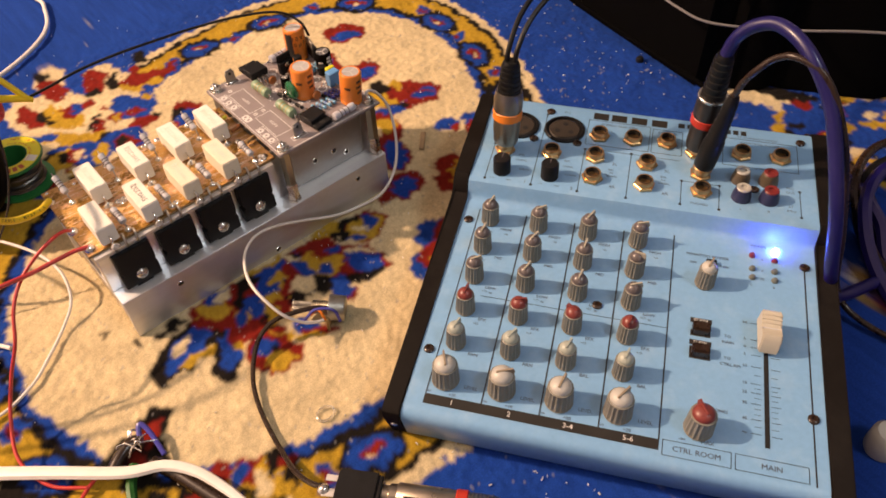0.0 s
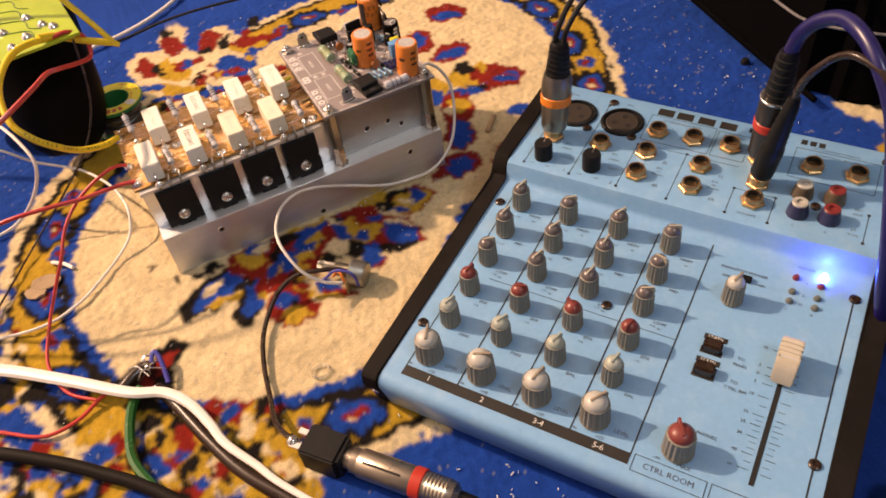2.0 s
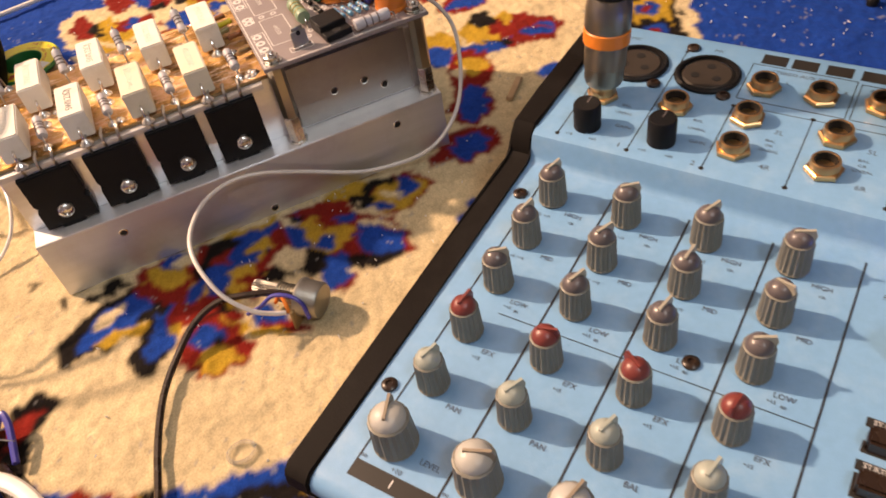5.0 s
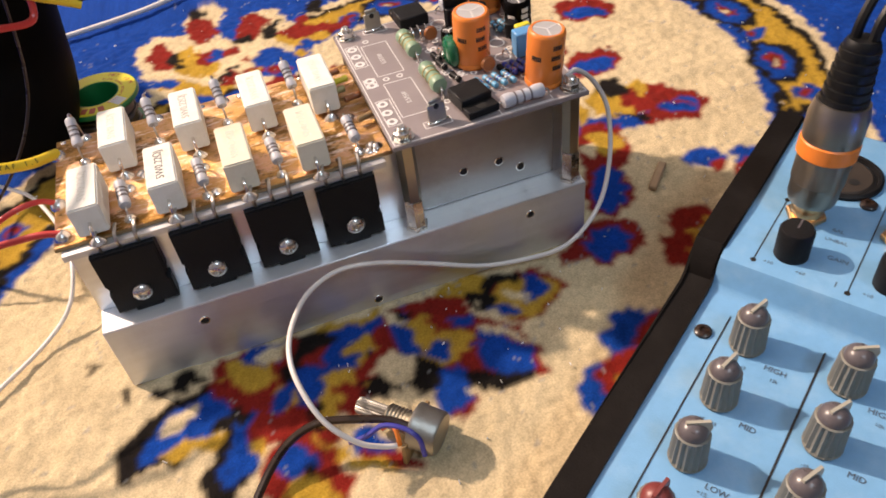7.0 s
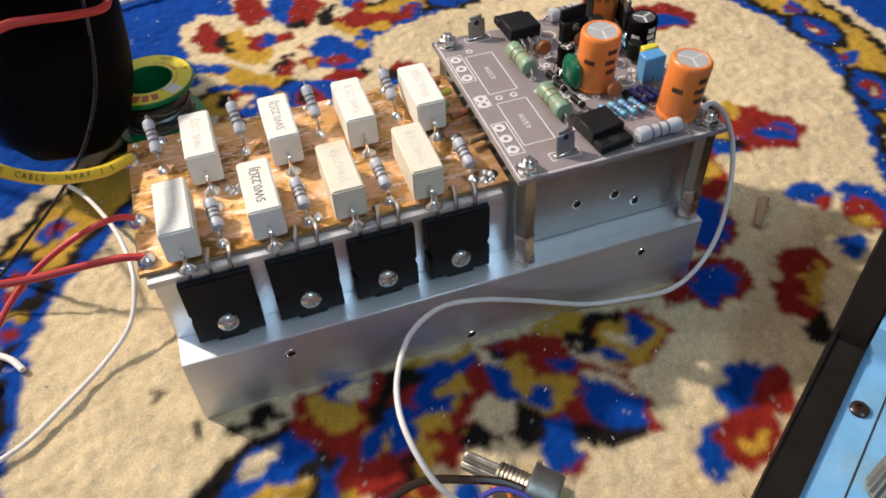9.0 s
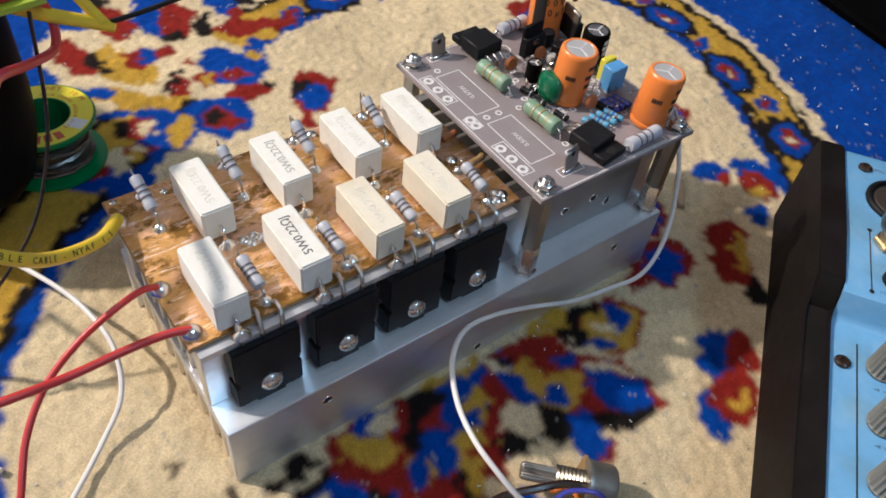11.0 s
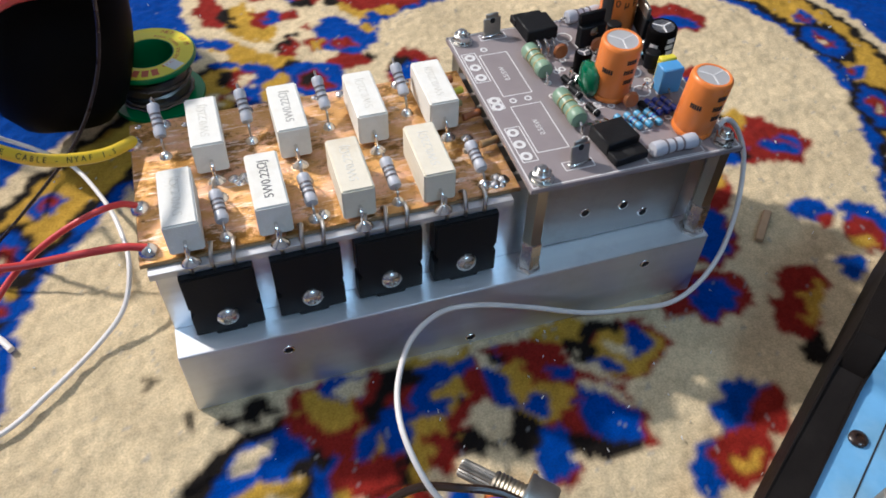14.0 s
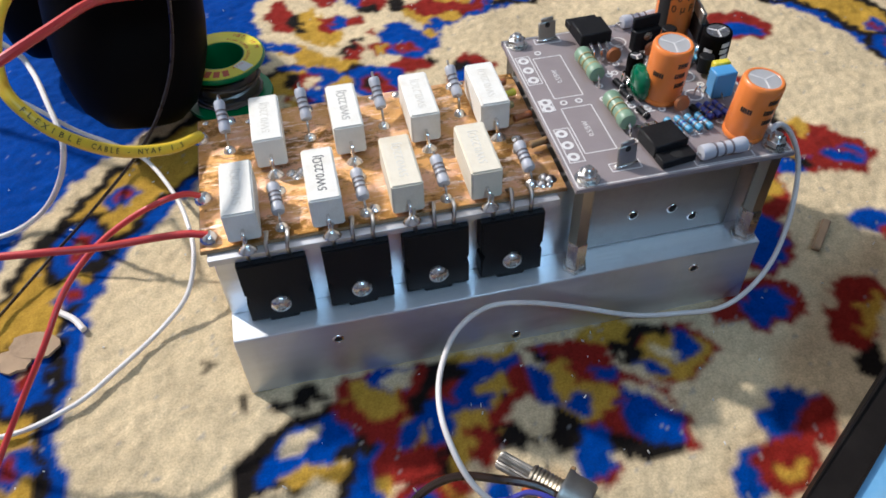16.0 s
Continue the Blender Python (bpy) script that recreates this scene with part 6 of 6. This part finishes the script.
# ---- solder reel ----
def solder_reel():
    cx, cy = -0.3, 155.0
    t = thing("solder_reel", "small green reel of solder wire with a yellow label", "solder reel", (cx, cy, 0))
    part("spool", lathe(bmesh.new(), [(9.6, 0.3), (18.6, 0.3), (18.8, 1.0), (18.6, 2.0), (11.4, 2.4), (11.2, 18.4), (18.4, 18.8), (18.7, 19.8), (18.4, 20.8), (9.9, 20.8), (9.6, 20.2), (9.6, 0.3)], 48, closed=False), SPOOL, t, "green plastic spool")
    part("label_ring", lathe(bmesh.new(), [(10.3, 20.8), (10.3, 20.95), (17.9, 20.95), (17.9, 20.8)], 48, closed=False), LABEL_YELLOW, t, "yellow paper label")
    bm = bmesh.new()
    pts = [(13.9 * math.cos(a) * (1 + 0.05 * math.sin(a * 7.3)), 13.9 * math.sin(a) * (1 + 0.05 * math.sin(a * 7.3)), 3.2 + 7.0 * (1 + math.sin(a / 6.0))) for a in np.arange(0, 2 * math.pi * 26, 0.35)]
    tube(bm, pts, 0.62, 5, 0)
    part("solder_winding", bm, SOLDER_WIRE, t, "dull wound solder wire")
    part("solder_core", lathe(bmesh.new(), [(13.6, 2.4), (13.6, 18.4)], 32, closed=False), SOLDER_WIRE, t)
    for k, ch in enumerate("NET. 10 M"):
        a = radians(62 - 6.5 * k)
        lettering(ch, 3.0, flat_at(15.6 * math.cos(a), 15.6 * math.sin(a), 20.98, math.degrees(a) - 90), LABEL_RED, t, 0.03, "letter")
    bm = bmesh.new()
    for k, ch in enumerate("FLUX CORED SOLDER WIRE"):
        if ch != " ":
            a = radians(20 - 6.4 * (k - 8))
            lettering(ch, 1.9, flat_at(11.9 * math.cos(a), 11.9 * math.sin(a), 20.98, math.degrees(a) - 90), LABEL_RED, t, 0.03, "letter")
    for k in range(3):
        a = radians(-112 + 15 * k)
        box(bm, -1.4, 1.2, -2.1, 2.1, 0, 0.05, m=flat_at(14.2 * math.cos(a), 14.2 * math.sin(a), 20.95, math.degrees(a) - 90))
    part("printed_mark", bm, LABEL_RED, t)
    part("white_patch", box(bmesh.new(), -2.6, 2.6, -3.2, 3.2, 0, 0.05, m=flat_at(14.0 * math.cos(radians(-48)), 14.0 * math.sin(radians(-48)), 20.96, 42)), PRINT, t)


solder_reel()


# ---- capacitor bank ----
def capacitor_bank():
    t = thing("capacitor_bank", "two big black capacitors leaning under a yellow-green board", "capacitor bank")
    # both cans lean back on tapered feet, shaped to fit the camera's view
    # the second can is placed to cover a dark area in that view
    for bx, by in ((-30.9, 138.1), (-66.0, 197.0)):
        m = along((bx, by, 28.8), (bx + 6.0, by + 49.7, 115.4))
        can = part("capacitor_can", lathe(bmesh.new(), [(12.0, -20), (14.5, -19), (20.9, -13), (23.8, -6.5), (26.1, 0), (28.1, 8), (29.0, 18), (29.0, 57), (28.4, 60), (26.5, 62)], 56, m), CAN_BLACK, t, "large black sleeved capacitor")
        bm = bmesh.new()
        for a0, zz, n in ((-92, 24, 6), (-84, 26, 3)):
            for k in range(n):
                box(bm, 28.9, 29.06, -0.9, 0.9, zz - 1.9 * k - 0.5, zz - 1.9 * k + 0.5, m=m @ Matrix.Rotation(radians(a0), 4, "Z"))
        part("printed_mark", bm, CAP_GREY, can)
        for dx in (-9, 9):
            part("screw_terminal", rod(bmesh.new(), m @ Vector((dx, 4, 60)), m @ Vector((dx, 4, 77)), 2.2, seg=12), TIN, can)
    b = part("board", box(bmesh.new(), -60, 0.5, 88, 190, 98.6, 100.2, 0.2, m=Matrix.Translation((-26, 119, 0)) @ Matrix.Rotation(radians(6), 4, "Z") @ Matrix.Translation((26, -119, 0))), GREEN_BOARD, t, "yellow-green circuit board, solder side up")
    r = random.Random(14)
    for x, y in ((-12, 96), (-22, 104), (-40, 94), (-13, 112), (-33, 116), (-50, 102), (-20, 125), (-44, 120), (-36, 132), (-8, 106), (-30, 97)):
        part("solder_joint", lathe(bmesh.new(), [(2.9, 0), (2.4, 1.0), (1.2, 2.2), (0, 2.6)], 10, Matrix.Translation((x, y, 100.2))), TIN, b)
    for k in range(6):
        x, y = -12 - 2 * k, 94 + 14 * k
        bm = tube(bmesh.new(), [(x, y, 100.3), (x - 6, y + 5, 100.3), (x - 8, y + 15, 100.3), (x - 20, y + 20, 100.3)], 0.35, 5, 4)
        part("board_trace", bm, GREEN_WIRE, b)


capacitor_bank()

# ---- litter ----
wire("plastic_ring", "small clear plastic ring lying on the carpet", [(44 + 4.3 * math.cos(a), -100 + 3.4 * math.sin(a), 0.9) for a in np.linspace(0, 6.1, 14)], 0.7, CLEAR, "ring")
solo("wood_splinter", box(bmesh.new(), -8.2, 8.2, -1.5, 1.5, 0.1, 2.0, 0.5, m=Matrix.Translation((200.5, 17.2, 0)) @ Matrix.Rotation(radians(46), 4, "Z")), WOOD, "thin splinter of wood on the carpet", "splinter")


def torn_card(cx, cy, turn, sx, sy):
    r = random.Random(cx)
    bm = bmesh.new()
    rim_pts = [(sx * (1 + r.uniform(-0.18, 0.12)) * math.cos(a), sy * (1 + r.uniform(-0.18, 0.12)) * math.sin(a)) for a in np.arange(0, 6.2, 0.42)]
    lo = [bm.verts.new((x, y, 0.3)) for x, y in rim_pts]
    hi = [bm.verts.new((x, y, 1.1 + r.uniform(0, 0.7))) for x, y in rim_pts]
    bm.faces.new(lo[::-1])
    mid = bm.verts.new((0, 0, 1.5))
    for i in range(len(lo)):
        j = (i + 1) % len(lo)
        bm.faces.new((lo[i], lo[j], hi[j], hi[i]))
        bm.faces.new((hi[i], hi[j], mid))
    bmesh.ops.transform(bm, matrix=flat_at(cx, cy, 0, turn), verts=bm.verts[:])
    return solo("card_scrap", bm, CARD, "torn scrap of brown card on the carpet", "paper scrap")


torn_card(-67.5, 34, -12, 8.6, 5.4)
torn_card(-73, 29, -30, 6, 4.5)
solo("black_nub", lathe(bmesh.new(), [(2.6, 0), (2.8, 2), (2.0, 3.4), (0, 3.6)], 9, Matrix.Translation((364, -20, 0))), BLACK, "small black plastic nub on the carpet", "scrap")
solo("white_plug_cap", lathe(bmesh.new(), [(7, 0.2), (7.4, 2), (7.0, 12), (5.5, 14), (0, 14)], 20, Matrix.Translation((214, -276, 0))), CAP_WHITE, "small white plastic cap beside the mixer", "cap")


def flakes():
    r = random.Random(77)
    verts, faces = [], []

    def one(x, y, s):
        a, ln, w = r.uniform(0, 3.14), s * r.uniform(0.5, 1.7), s * r.uniform(0.2, 0.5)
        c, d, z = math.cos(a), math.sin(a), r.uniform(0.15, 0.7)
        k = len(verts)
        for u, v, h in ((-ln, -w, 0), (ln, -w, r.uniform(0, 0.5)), (ln, w, r.uniform(0, 0.6)), (-ln, w, 0.1), (-ln, -w, -0.3), (ln, -w, -0.3), (ln, w, -0.3), (-ln, w, -0.3)):
            verts.append(((x + u * c - v * d) / 1000, (y + u * d + v * c) / 1000, (z + h) / 1000))
        for f in ((0, 1, 2, 3), (7, 6, 5, 4), (0, 4, 5, 1), (1, 5, 6, 2), (2, 6, 7, 3), (3, 7, 4, 0)):
            faces.append([k + i for i in f])

    for _ in range(90):
        one(r.gauss(340, 26), r.gauss(5, 50), r.uniform(0.25, 0.6))
    for _ in range(90):
        one(r.gauss(105, 40), r.gauss(-185, 24), r.uniform(0.3, 0.7))
    for _ in range(170):
        one(r.uniform(-110, 330), r.uniform(-150, 300), r.uniform(0.18, 0.5))
    for _ in range(26):
        one(r.gauss(95, 30), r.gauss(-35, 18), r.uniform(0.18, 0.45))
    me = bpy.data.meshes.new("litter")
    me.from_pydata(verts, [], faces)
    me.materials.append(FLAKE)
    tagged(new("litter_flakes", me), "pale flakes and wire snippings scattered over the carpet", "litter", kind="stuff")


flakes()


# ---- black bag behind the mixer and the cable heap beside it ----
def black_bag():
    t = thing("equipment_bag", "large black equipment bag standing on the carpet", "bag")
    outline = [(402, 150), (387, 69), (377, 4), (366, -76), (396, -84), (414, -118), (446, -160), (500, -190), (900, -190), (900, 600), (430, 600)]
    bm = bmesh.new()
    lo = [bm.verts.new((x, y, 0.2)) for x, y in outline]
    hi = [bm.verts.new((x + 8, y + 4, 150)) for x, y in outline]
    bm.faces.new(lo)
    bm.faces.new(hi)
    for i in range(len(lo)):
        j = (i + 1) % len(lo)
        bm.faces.new((lo[i], lo[j], hi[j], hi[i]))
    bmesh.ops.bevel(bm, geom=[e for e in bm.edges if min(v.co.z for v in e.verts) > 100 or abs(e.verts[0].co.z - e.verts[1].co.z) > 50], offset=14, segments=3, affect="EDGES", clamp_overlap=True)
    part("shell", bm, CASE, t)
    edge = [(402, 150), (387, 69), (377, 4), (366, -76)]
    part("piping", tube(bmesh.new(), [(x + 6, y + 2, 132) for x, y in edge], 2.2, 8, 6), CASE, t, "black piped seam")
    part("base_seam", tube(bmesh.new(), [(x - 1, y, 5) for x, y in edge], 1.8, 8, 6), CASE, t, "black piped seam")


black_bag()
wire("grey_thin_wire", "thin grey wire lying along the black bag", [(352, -20, 64), (352, -48, 58), (356, -72, 56), (380, -110, 58), (404, -140, 60), (440, -186, 60)], 0.8, GREY_WIRE)
for k, (dx, dy, r, mat) in enumerate(((0, 0, 3.2, RUBBER), (9, 8, 2.6, BROWN_CABLE), (-8, -6, 3.6, BLUE_CABLE))):
    wire("coiled_cable", ("heap of black cable beside the mixer", "loop of thin black cable beside the mixer", "thick blue cable on the carpet beside the mixer")[k], [(360 + dx, -150 + dy, 4), (352 + dx, -178 + dy, 5 + 3 * k), (336 + dx, -204 + dy, 4 + 3 * k), (318 + dx, -222 + dy, 4), (322 + dx, -250 + dy, 4), (360 + dx, -270 + dy, 5 + 2 * k), (400 + dx, -245 + dy, 4), (398 + dx, -205 + dy, 6 + 3 * k), (372 + dx, -186 + dy, 9 + 3 * k), (330 + dx, -196 + dy, 10 + 3 * k), (300 + dx, -230 + dy, 4), (270 + dx, -300 + dy, 4)], r, mat, "cable", group="cables beside the mixer")
